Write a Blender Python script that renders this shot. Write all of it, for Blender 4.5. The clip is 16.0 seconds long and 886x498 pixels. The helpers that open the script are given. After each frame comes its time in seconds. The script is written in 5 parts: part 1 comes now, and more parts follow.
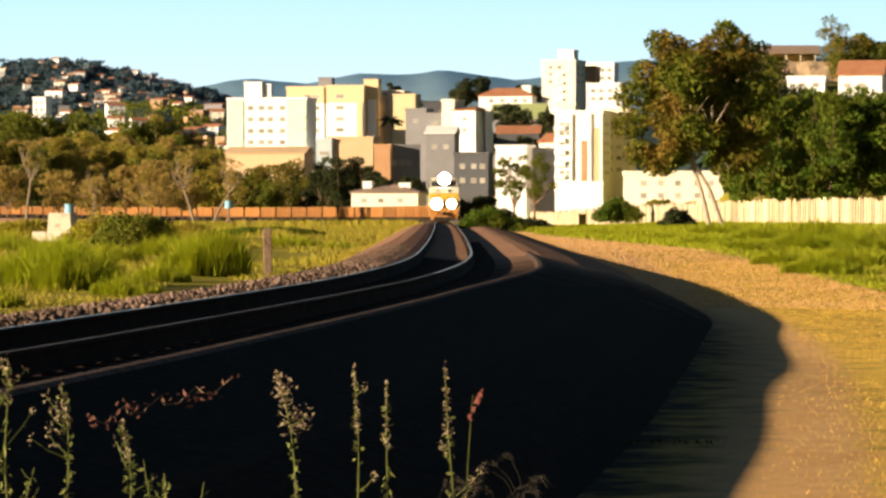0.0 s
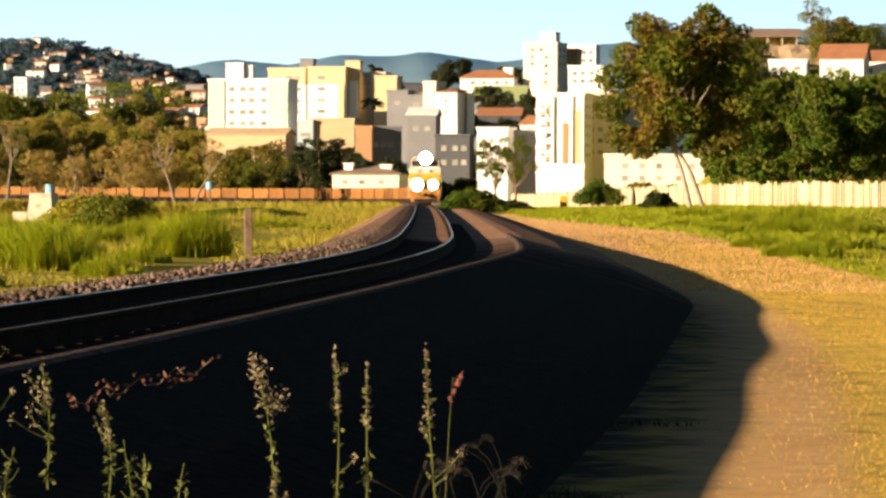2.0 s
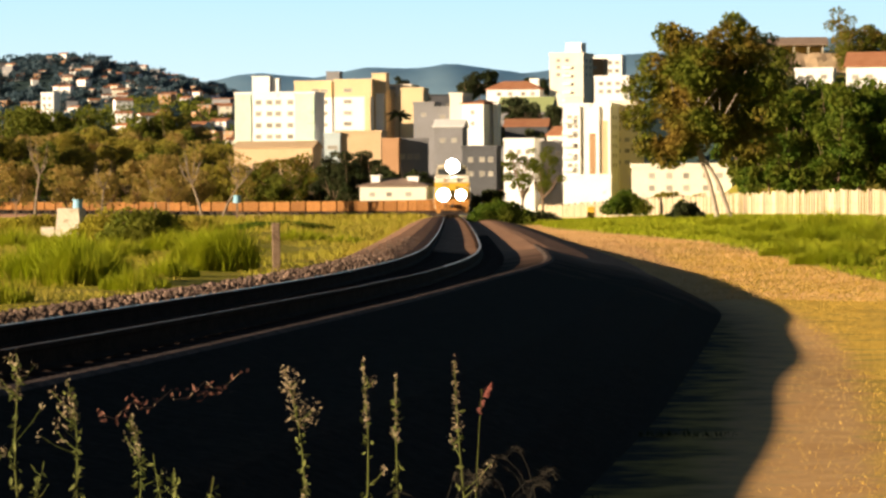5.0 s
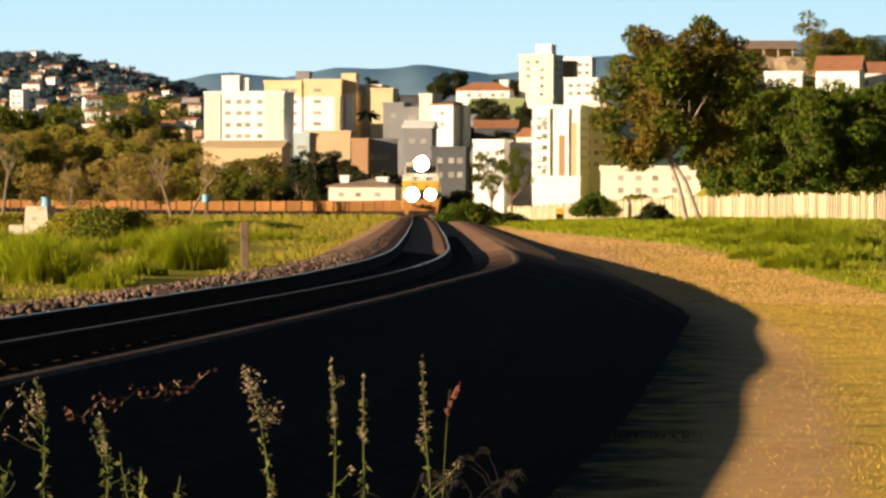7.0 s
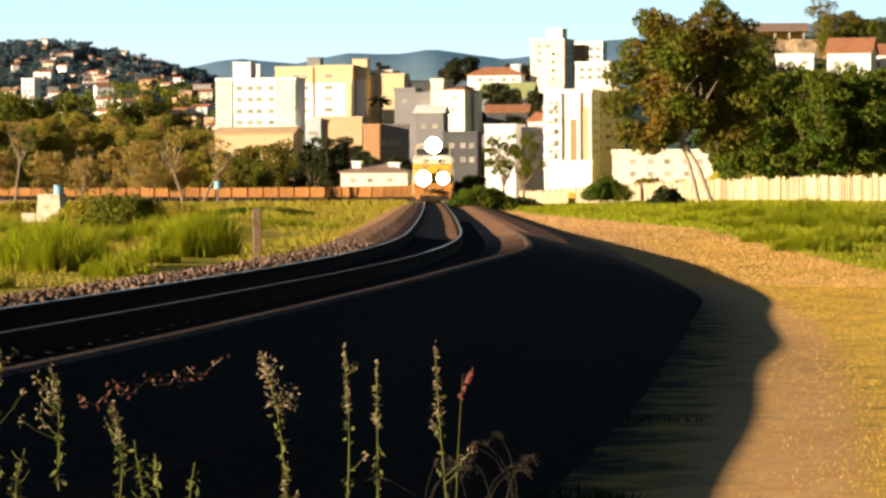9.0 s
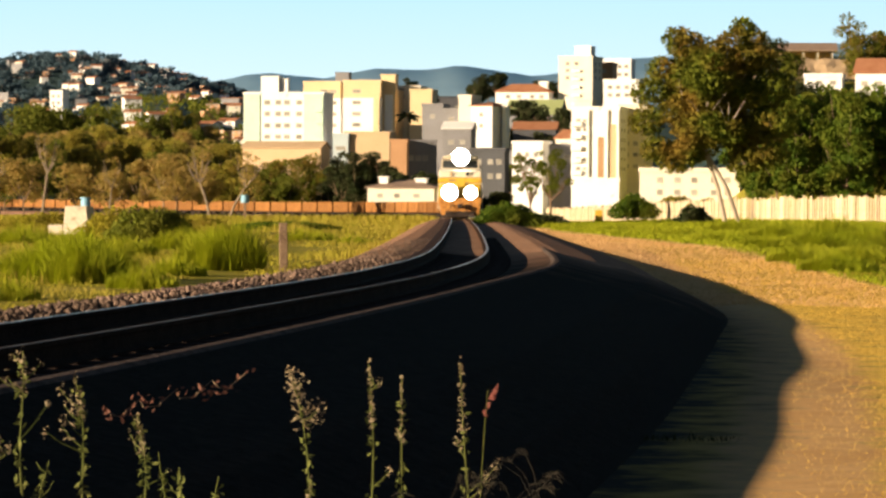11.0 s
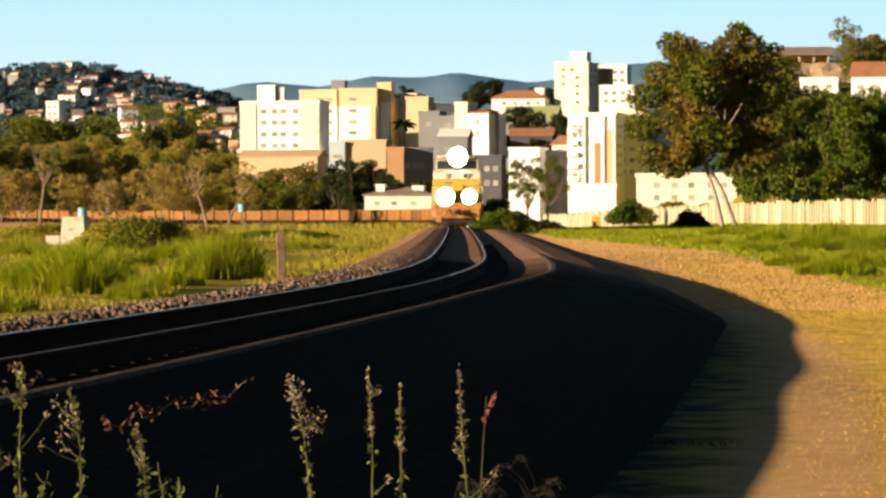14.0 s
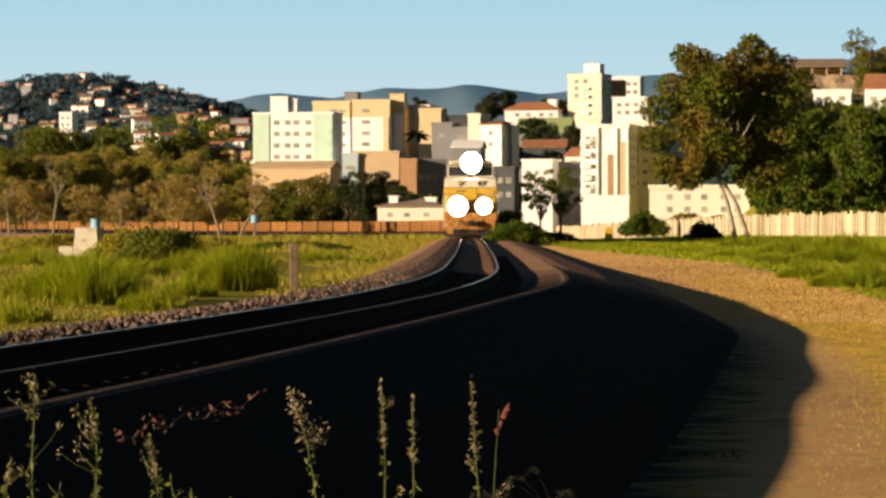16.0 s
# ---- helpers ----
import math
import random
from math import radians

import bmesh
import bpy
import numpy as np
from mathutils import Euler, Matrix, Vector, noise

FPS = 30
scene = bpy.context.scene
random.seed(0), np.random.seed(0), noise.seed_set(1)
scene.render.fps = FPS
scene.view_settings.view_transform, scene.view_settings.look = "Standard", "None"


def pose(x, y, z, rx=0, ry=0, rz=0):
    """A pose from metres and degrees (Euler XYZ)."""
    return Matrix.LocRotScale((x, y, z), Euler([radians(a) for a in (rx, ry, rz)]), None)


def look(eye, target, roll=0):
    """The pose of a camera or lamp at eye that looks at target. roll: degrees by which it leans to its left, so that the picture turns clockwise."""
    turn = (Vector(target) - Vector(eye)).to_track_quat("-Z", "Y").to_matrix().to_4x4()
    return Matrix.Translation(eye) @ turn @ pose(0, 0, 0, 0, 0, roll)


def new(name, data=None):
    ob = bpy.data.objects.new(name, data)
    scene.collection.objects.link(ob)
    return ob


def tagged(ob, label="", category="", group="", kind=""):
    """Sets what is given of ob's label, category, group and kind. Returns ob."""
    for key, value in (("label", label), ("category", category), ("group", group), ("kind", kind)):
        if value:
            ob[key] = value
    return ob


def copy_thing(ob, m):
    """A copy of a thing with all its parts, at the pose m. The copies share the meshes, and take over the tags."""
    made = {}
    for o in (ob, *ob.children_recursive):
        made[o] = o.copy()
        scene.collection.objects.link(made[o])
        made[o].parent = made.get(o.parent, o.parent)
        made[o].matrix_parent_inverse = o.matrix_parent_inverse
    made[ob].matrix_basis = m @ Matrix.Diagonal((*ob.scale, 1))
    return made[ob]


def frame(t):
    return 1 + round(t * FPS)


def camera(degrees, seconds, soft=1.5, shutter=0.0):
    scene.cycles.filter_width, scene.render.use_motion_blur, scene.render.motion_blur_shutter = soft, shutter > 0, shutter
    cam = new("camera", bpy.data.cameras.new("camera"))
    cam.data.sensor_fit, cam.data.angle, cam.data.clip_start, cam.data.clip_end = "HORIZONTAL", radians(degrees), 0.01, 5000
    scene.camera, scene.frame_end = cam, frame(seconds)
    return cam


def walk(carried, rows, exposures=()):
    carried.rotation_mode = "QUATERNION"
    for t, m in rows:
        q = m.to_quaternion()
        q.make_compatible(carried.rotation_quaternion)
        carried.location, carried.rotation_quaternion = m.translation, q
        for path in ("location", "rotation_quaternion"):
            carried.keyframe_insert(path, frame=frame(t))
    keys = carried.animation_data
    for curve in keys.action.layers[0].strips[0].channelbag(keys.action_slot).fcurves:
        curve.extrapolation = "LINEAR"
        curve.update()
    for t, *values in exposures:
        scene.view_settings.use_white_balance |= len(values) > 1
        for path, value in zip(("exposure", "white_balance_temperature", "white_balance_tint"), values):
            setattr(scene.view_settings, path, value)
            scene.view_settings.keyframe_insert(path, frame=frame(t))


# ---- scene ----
# The standpoint is the origin, +y looks along the straight track; rail head near the bend lies at z = 0.75.
EYE = (0.0, 0.0, 1.65)
cam = camera(14.886, 16.0, soft=2.7)
# seconds, turn to the left, pitch up, roll (degrees): a hand-held camera on one spot
PATH = [
    (0, -0.439, -0.698, 0.00),
    (0.5, -0.753, -1.135, 0.40),
    (1, -0.634, -1.130, 0.32),
    (1.5, -0.697, -0.844, 0.19),
    (2, -0.762, -1.004, 0.23),
    (2.5, -0.820, -0.952, 0.28),
    (3, -0.373, -0.803, -0.21),
    (3.5, -0.170, -0.879, -0.36),
    (4, -0.378, -0.990, -0.26),
    (6.5, -0.138, -0.468, -0.30),
    (7, -0.824, -0.794, 0.14),
    (7.5, 0.086, -0.699, -0.34),
    (8, -0.635, -0.921, -0.17),
    (8.5, -0.549, -0.779, -0.14),
    (9, -0.614, -1.046, -0.27),
    (11.5, -0.119, -0.716, 0.41),
    (12, -0.110, -0.698, 0.14),
    (12.5, 0.222, -1.006, 0.24),
    (13, -0.180, -1.110, 0.03),
    (13.5, -0.133, -0.849, -0.00),
    (14, -0.213, -0.652, -0.18),
    (14.5, -0.419, -0.401, -0.16),
    (15, -0.241, -0.370, -0.01),
    (15.5, -0.320, -0.351, -0.04),
    (16, 0.004, -0.458, -0.10),
]


def aim(turn, pitch, roll):
    a, b = radians(turn), radians(pitch)
    way = (-math.sin(a) * math.cos(b), math.cos(a) * math.cos(b), math.sin(b))
    return look(EYE, [e + 100 * w for e, w in zip(EYE, way)], roll)


walk(cam, [(t, aim(turn, pitch, roll)) for t, turn, pitch, roll in PATH], exposures=[(0.0, 1.20), (0.5, 1.50), (2.0, 1.30), (3.0, 1.25), (4.0, 1.20), (6.5, 1.00), (8.0, 1.00), (9.0, 1.25), (11.5, 1.05), (12.0, 1.00), (12.5, 1.15), (13.0, 1.35), (13.5, 1.10), (14.5, 1.00), (15.0, 0.70), (15.5, 0.82), (16.0, 0.67)])

# ---- sky and sun: late, low and warm, from the left and a little behind ----
SUN_ELEVATION = radians(10.3)
SUN_WAY = Vector((-0.90, -0.44, 0.0)).normalized()      # level direction towards the sun
world = bpy.data.worlds.new("sky")
scene.world = world
world.use_nodes = True
sky = world.node_tree.nodes.new("ShaderNodeTexSky")
sky.sky_type, sky.sun_disc = "NISHITA", False
sky.sun_elevation, sky.sun_rotation = SUN_ELEVATION, math.atan2(SUN_WAY.x, SUN_WAY.y)
sky.air_density, sky.dust_density, sky.ozone_density = 0.8, 0.3, 1.5
world.node_tree.links.new(sky.outputs["Color"], world.node_tree.nodes["Background"].inputs["Color"])
world.node_tree.nodes["Background"].inputs["Strength"].default_value = 0.022
sun = new("sun", bpy.data.lights.new("sun", "SUN"))
sun.data.energy, sun.data.angle, sun.data.color = 5.0, radians(0.5), (1.0, 0.78, 0.53)
toward = SUN_WAY * math.cos(SUN_ELEVATION) + Vector((0, 0, math.sin(SUN_ELEVATION)))
sun.matrix_world = look(toward * 100, (0, 0, 0))


# ---- materials ----
def material(name, one, two, size=1.0, rough=0.8, metal=0.0, bump=0.3, fine=8.0, vary=0.0, spots=None, spot_at=0.62, shine=0.2):
    """two colours mixed at a coarse and a fine scale, with relief; vary: spread between objects; spots: a third colour of stains"""
    m = bpy.data.materials.new(name)
    m.use_nodes = True
    t = m.node_tree
    n, link = t.nodes, t.links.new
    b = n["Principled BSDF"]
    b.inputs["Roughness"].default_value, b.inputs["Metallic"].default_value = rough, metal
    b.inputs["Specular IOR Level"].default_value = shine
    at = n.new("ShaderNodeTexCoord").outputs["Object"]
    coarse, grain = n.new("ShaderNodeTexNoise"), n.new("ShaderNodeTexNoise")
    coarse.inputs["Scale"].default_value, coarse.inputs["Detail"].default_value = 1 / size, 4
    grain.inputs["Scale"].default_value, grain.inputs["Detail"].default_value = fine / size, 6
    link(at, coarse.inputs["Vector"]), link(at, grain.inputs["Vector"])
    both = n.new("ShaderNodeMath")
    both.operation = "MULTIPLY_ADD"
    link(grain.outputs["Fac"], both.inputs[0])
    both.inputs[1].default_value = 0.5
    half = n.new("ShaderNodeMath")
    half.operation = "MULTIPLY"
    link(coarse.outputs["Fac"], half.inputs[0])
    half.inputs[1].default_value = 0.5
    link(half.outputs[0], both.inputs[2])
    ramp = n.new("ShaderNodeMapRange")
    ramp.inputs["From Min"].default_value, ramp.inputs["From Max"].default_value = 0.36, 0.64
    link(both.outputs[0], ramp.inputs["Value"])
    mix = n.new("ShaderNodeMix")
    mix.data_type = "RGBA"
    mix.inputs[6].default_value, mix.inputs[7].default_value = (*one, 1), (*two, 1)
    link(ramp.outputs[0], mix.inputs[0])
    out = mix.outputs[2]
    if spots:
        more = n.new("ShaderNodeTexNoise")
        more.inputs["Scale"].default_value, more.inputs["Detail"].default_value = 2.3 / size, 5
        link(at, more.inputs["Vector"])
        edge = n.new("ShaderNodeMapRange")
        edge.inputs["From Min"].default_value, edge.inputs["From Max"].default_value = spot_at - 0.06, spot_at + 0.06
        link(more.outputs["Fac"], edge.inputs["Value"])
        over = n.new("ShaderNodeMix")
        over.data_type = "RGBA"
        link(edge.outputs[0], over.inputs[0]), link(out, over.inputs[6])
        over.inputs[7].default_value = (*spots, 1)
        out = over.outputs[2]
    if vary:
        info, hsv = n.new("ShaderNodeObjectInfo"), n.new("ShaderNodeHueSaturation")
        span = n.new("ShaderNodeMapRange")
        span.inputs["To Min"].default_value, span.inputs["To Max"].default_value = 1 - vary, 1 + vary
        link(info.outputs["Random"], span.inputs["Value"]), link(span.outputs[0], hsv.inputs["Value"])
        link(out, hsv.inputs["Color"])
        out = hsv.outputs["Color"]
    link(out, b.inputs["Base Color"])
    if bump:
        relief = n.new("ShaderNodeBump")
        relief.inputs["Strength"].default_value, relief.inputs["Distance"].default_value = bump, size / fine * 0.5
        link(grain.outputs["Fac"], relief.inputs["Height"]), link(relief.outputs[0], b.inputs["Normal"])
    return m


def leafy(name, one, two, three, through_light=0.25):
    """leaves: the colour differs from leaf to leaf and from bough to bough"""
    m = bpy.data.materials.new(name)
    m.use_nodes = True
    t = m.node_tree
    n, link = t.nodes, t.links.new
    b = n["Principled BSDF"]
    b.inputs["Roughness"].default_value = 0.7
    b.inputs["Specular IOR Level"].default_value = 0.12
    isle = n.new("ShaderNodeNewGeometry")
    at = n.new("ShaderNodeTexCoord")
    patch = n.new("ShaderNodeTexNoise")
    patch.inputs["Scale"].default_value = 0.45
    link(at.outputs["Object"], patch.inputs["Vector"])
    first, second = n.new("ShaderNodeMix"), n.new("ShaderNodeMix")
    first.data_type = second.data_type = "RGBA"
    first.inputs[6].default_value, first.inputs[7].default_value = (*one, 1), (*two, 1)
    second.inputs[7].default_value = (*three, 1)
    link(isle.outputs["Random Per Island"], first.inputs[0])
    span = n.new("ShaderNodeMapRange")
    span.inputs["From Min"].default_value, span.inputs["From Max"].default_value = 0.42, 0.68
    link(patch.outputs["Fac"], span.inputs["Value"]), link(span.outputs[0], second.inputs[0])
    link(first.outputs[2], second.inputs[6])
    link(second.outputs[2], b.inputs["Base Color"])
    clear = n.new("ShaderNodeBsdfTranslucent")
    link(second.outputs[2], clear.inputs["Color"])
    blend = n.new("ShaderNodeMixShader")
    blend.inputs[0].default_value = through_light
    link(b.outputs[0], blend.inputs[1]), link(clear.outputs[0], blend.inputs[2])
    link(blend.outputs[0], n["Material Output"].inputs["Surface"])
    return m


def glowing(name, colour, strength):
    m = bpy.data.materials.new(name)
    m.use_nodes = True
    b = m.node_tree.nodes["Principled BSDF"]
    b.inputs["Base Color"].default_value = (*colour, 1)
    b.inputs["Emission Color"].default_value = (*colour, 1)
    b.inputs["Emission Strength"].default_value = strength
    return m


def ground_material():
    """earth, dry grass, green grass and far woodland, by the cover painted on the sheet, each at two scales, under the
    bank's painted shade
    """
    m = bpy.data.materials.new("ground_cover")
    m.use_nodes = True
    t = m.node_tree
    n, link = t.nodes, t.links.new
    b = n["Principled BSDF"]
    b.inputs["Roughness"].default_value = 0.95
    b.inputs["Specular IOR Level"].default_value = 0.03
    cover = n.new("ShaderNodeVertexColor")
    cover.layer_name = "cover"
    parts = n.new("ShaderNodeSeparateColor")
    link(cover.outputs["Color"], parts.inputs["Color"])
    at = n.new("ShaderNodeTexCoord").outputs["Object"]
    noises = []
    for scale in (0.35, 2.2, 14.0):
        tex = n.new("ShaderNodeTexNoise")
        tex.inputs["Scale"].default_value, tex.inputs["Detail"].default_value = scale, 5
        link(at, tex.inputs["Vector"])
        noises.append(tex.outputs["Fac"])

    def two(a, c, fac, low=0.38, high=0.62):
        span = n.new("ShaderNodeMapRange")
        span.inputs["From Min"].default_value, span.inputs["From Max"].default_value = low, high
        link(fac, span.inputs["Value"])
        mix = n.new("ShaderNodeMix")
        mix.data_type = "RGBA"
        link(span.outputs[0], mix.inputs[0])
        for slot, v in ((6, a), (7, c)):
            if isinstance(v, tuple):
                mix.inputs[slot].default_value = (*v, 1)
            else:
                link(v, mix.inputs[slot])
        return mix.outputs[2]

    earth = two((0.66, 0.38, 0.15), (0.78, 0.49, 0.21), noises[1])
    earth = two(earth, (0.46, 0.27, 0.16), noises[2], 0.55, 0.75)
    straw = two((0.68, 0.43, 0.07), (0.78, 0.54, 0.11), noises[2])
    straw = two(straw, (0.40, 0.28, 0.08), noises[1], 0.5, 0.7)
    grass = two((0.20, 0.19, 0.02), (0.36, 0.31, 0.04), noises[1])
    grass = two(grass, (0.33, 0.27, 0.07), noises[0], 0.5, 0.7)
    # far woodland, its colour blued for distance haze
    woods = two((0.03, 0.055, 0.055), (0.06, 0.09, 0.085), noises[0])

    def ragged(channel):
        add = n.new("ShaderNodeMath")
        add.operation = "MULTIPLY_ADD"
        link(noises[1], add.inputs[0])
        add.inputs[1].default_value = 0.9
        link(channel, add.inputs[2])
        return add.outputs[0]

    out = two(earth, straw, ragged(parts.outputs["Red"]), 0.75, 1.15)
    out = two(out, grass, ragged(parts.outputs["Green"]), 0.75, 1.15)
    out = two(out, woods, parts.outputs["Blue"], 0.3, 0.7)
    # shade of the bank, painted near black over the ground beside it
    shade_layer = n.new("ShaderNodeVertexColor")
    shade_layer.layer_name = "bank_shade"
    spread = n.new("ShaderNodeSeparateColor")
    link(shade_layer.outputs["Color"], spread.inputs["Color"])
    shade_dark = two((0.006, 0.004, 0.0035), (0.026, 0.018, 0.013), noises[2])
    out = two(out, shade_dark, ragged(spread.outputs["Red"]), 0.6, 1.25)
    link(out, b.inputs["Base Color"])
    relief = n.new("ShaderNodeBump")
    relief.inputs["Strength"].default_value, relief.inputs["Distance"].default_value = 0.12, 0.02
    link(noises[2], relief.inputs["Height"]), link(relief.outputs[0], b.inputs["Normal"])
    return m


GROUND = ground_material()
# ore-stained, and taken nearly to black to paint the bank's shade
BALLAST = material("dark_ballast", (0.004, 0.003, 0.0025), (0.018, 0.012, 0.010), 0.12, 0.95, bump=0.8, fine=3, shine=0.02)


def browner_beyond(m, low, high, one):
    """the bank's ore-dark colour, with its shade painted in, gives way to brown gravel between the runs low and high
    along y
    """
    n, link = m.node_tree.nodes, m.node_tree.links.new
    b = n["Principled BSDF"]
    was = b.inputs["Base Color"].links[0].from_socket
    at, sep = n.new("ShaderNodeTexCoord"), n.new("ShaderNodeSeparateXYZ")
    link(at.outputs["Object"], sep.inputs[0])
    rough = n.new("ShaderNodeTexNoise")
    rough.inputs["Scale"].default_value = 0.9
    link(at.outputs["Object"], rough.inputs["Vector"])
    add = n.new("ShaderNodeMath")
    add.operation = "MULTIPLY_ADD"
    link(rough.outputs["Fac"], add.inputs[0])
    add.inputs[1].default_value = 26
    link(sep.outputs["Y"], add.inputs[2])
    span = n.new("ShaderNodeMapRange")
    span.inputs["From Min"].default_value, span.inputs["From Max"].default_value = low + 13, high + 13
    link(add.outputs[0], span.inputs["Value"])
    gravel = n.new("ShaderNodeMix")
    gravel.data_type = "RGBA"
    fine = n.new("ShaderNodeTexNoise")
    fine.inputs["Scale"].default_value = 7
    link(at.outputs["Object"], fine.inputs["Vector"]), link(fine.outputs["Fac"], gravel.inputs[0])
    gravel.inputs[6].default_value, gravel.inputs[7].default_value = (*[c * 0.5 for c in one], 1), (*[c * 1.5 for c in one], 1)
    mix = n.new("ShaderNodeMix")
    mix.data_type = "RGBA"
    link(span.outputs[0], mix.inputs[0]), link(was, mix.inputs[6]), link(gravel.outputs[2], mix.inputs[7])
    link(mix.outputs[2], b.inputs["Base Color"])


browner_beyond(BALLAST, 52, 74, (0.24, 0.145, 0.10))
RAIL = material("rail_steel", (0.016, 0.009, 0.006), (0.042, 0.023, 0.014), 0.4, 0.85, shine=0.03)
RAIL_TOP = material("worn_rail_head", (0.48, 0.44, 0.40), (0.62, 0.57, 0.52), 0.5, 0.36, metal=0.9, bump=0.02)
# gravel of the bank's crest, lightened to paint the grazing sun on it
EDGE = material("brown_gravel", (0.045, 0.033, 0.028), (0.17, 0.125, 0.105), 0.2, 0.95, bump=0.6, shine=0.02)
GRAVEL = material("brown_gravel_bed", (0.20, 0.105, 0.065), (0.46, 0.27, 0.17), 0.7, 0.95, bump=0.5, fine=7, shine=0.02, spots=(0.22, 0.15, 0.11))
# orange tint puts the warm glint on the rails into the metal's colour
WARM_TOP = material("warm_glint_rail_head", (0.44, 0.25, 0.14), (0.58, 0.34, 0.20), 0.5, 0.34, metal=0.9, bump=0.02)
DULL_TOP = material("dull_rail_head", (0.08, 0.05, 0.035), (0.16, 0.10, 0.065), 0.5, 0.5, metal=0.3, bump=0.02, shine=0.12)
SLEEPER = material("sleeper", (0.02, 0.014, 0.012), (0.05, 0.035, 0.03), 0.5, 0.95, shine=0.03)
RUST = material("ore_wagon_rust", (0.20, 0.088, 0.025), (0.30, 0.14, 0.042), 1.2, 0.85, bump=0.2, vary=0.25, spots=(0.16, 0.07, 0.035))
DARK_STEEL = material("sooty_steel", (0.03, 0.022, 0.018), (0.07, 0.05, 0.04), 0.4, 0.7, metal=0.3)
YELLOW = material("locomotive_yellow", (0.72, 0.44, 0.05), (0.80, 0.52, 0.07), 0.8, 0.45, bump=0.03, spots=(0.42, 0.24, 0.07))
CREAM = material("locomotive_cream", (0.74, 0.66, 0.50), (0.82, 0.74, 0.58), 0.9, 0.5, bump=0.03, spots=(0.55, 0.42, 0.28), spot_at=0.66)
GREY_ROOF = material("locomotive_grey", (0.20, 0.16, 0.13), (0.30, 0.24, 0.19), 0.8, 0.6, bump=0.05)
BUFFER_RED = material("pilot_orange", (0.46, 0.20, 0.05), (0.60, 0.29, 0.07), 0.5, 0.6, spots=(0.24, 0.10, 0.04), spot_at=0.56)
LAMP = glowing("headlamp_light", (1.0, 0.96, 0.90), 9.0)
GLASS = material("dark_window_glass", (0.035, 0.04, 0.045), (0.06, 0.065, 0.07), 2.0, 0.12, bump=0, shine=0.5)
PANE = material("pale_window_glass", (0.26, 0.25, 0.22), (0.42, 0.39, 0.34), 1.5, 0.25, bump=0, shine=0.5, vary=0.3)
STONE = leafy("ballast_stone", (0.025, 0.017, 0.013), (0.30, 0.20, 0.15), (0.10, 0.068, 0.05), 0.0)
BARK = material("tree_bark", (0.13, 0.085, 0.055), (0.30, 0.21, 0.14), 0.5, 0.95, bump=0.8)
PALE_BARK = material("pale_bark", (0.34, 0.27, 0.20), (0.50, 0.42, 0.33), 0.5, 0.9, bump=0.6)
GREY_BARK = material("grey_brown_bark", (0.16, 0.12, 0.085), (0.30, 0.24, 0.18), 0.5, 0.95, bump=0.6)
TREE_LEAF = leafy("tree_leaves", (0.06, 0.09, 0.009), (0.18, 0.20, 0.02), (0.25, 0.165, 0.03), 0.35)
HEDGE_LEAF = leafy("hedge_leaves", (0.04, 0.085, 0.007), (0.115, 0.17, 0.014), (0.13, 0.14, 0.014), 0.3)
BUSH_LEAF = leafy("bush_leaves", (0.10, 0.13, 0.015), (0.24, 0.25, 0.03), (0.17, 0.17, 0.02), 0.25)
DRY_LEAF = leafy("dry_scrub_leaves", (0.32, 0.23, 0.065), (0.56, 0.39, 0.13), (0.32, 0.27, 0.06), 0.5)
OLIVE_LEAF = leafy("olive_tree_leaves", (0.22, 0.21, 0.03), (0.42, 0.37, 0.055), (0.34, 0.26, 0.055), 0.5)
MOSS_LEAF = leafy("moss_green_leaves", (0.09, 0.12, 0.014), (0.20, 0.22, 0.028), (0.16, 0.16, 0.024), 0.45)
# hillside leaves with the blue of distance haze in their colour
HILL_LEAF = leafy("hazed_hill_leaves", (0.05, 0.09, 0.115), (0.09, 0.14, 0.17), (0.075, 0.12, 0.15), 0.35)
DARK_LEAF = leafy("dark_tree_leaves", (0.025, 0.04, 0.015), (0.055, 0.07, 0.02), (0.05, 0.05, 0.02))
GRASS_LEAF = leafy("tall_grass", (0.23, 0.225, 0.015), (0.46, 0.40, 0.045), (0.40, 0.31, 0.06), 0.4)
LIME_LEAF = leafy("lush_grass", (0.22, 0.27, 0.008), (0.46, 0.46, 0.03), (0.29, 0.34, 0.012), 0.4)
STRAW_LEAF = leafy("dry_grass", (0.74, 0.47, 0.075), (0.84, 0.58, 0.115), (0.66, 0.43, 0.07), 0.3)
EARTH_BLADES = leafy("earth_coloured_blades", (0.60, 0.36, 0.16), (0.74, 0.48, 0.23), (0.56, 0.35, 0.14), 0.3)
WEED = leafy("weed_stems", (0.10, 0.13, 0.03), (0.18, 0.205, 0.055), (0.18, 0.125, 0.055), 0.2)
# plumes darkened in colour to stand as if in the bank's shade
PLUME = leafy("shade_dimmed_plumes", (0.035, 0.03, 0.022), (0.07, 0.06, 0.045), (0.05, 0.043, 0.03), 0.1)
PINK_HEAD = leafy("pink_seed_spike", (0.30, 0.10, 0.085), (0.40, 0.16, 0.13), (0.28, 0.09, 0.075), 0.2)
WEED_HEAD = leafy("weed_seed_heads", (0.28, 0.22, 0.13), (0.42, 0.35, 0.23), (0.34, 0.18, 0.12), 0.2)


def paint(name, r, g, b, dirt=0.12):
    return material(name, (r, g, b), (r * (1 - dirt), g * (1 - dirt * 1.1), b * (1 - dirt * 1.3)), 5.0, 0.85, bump=0.1, fine=14,
                    spots=(r * 0.72, g * 0.68, b * 0.62), spot_at=0.70)


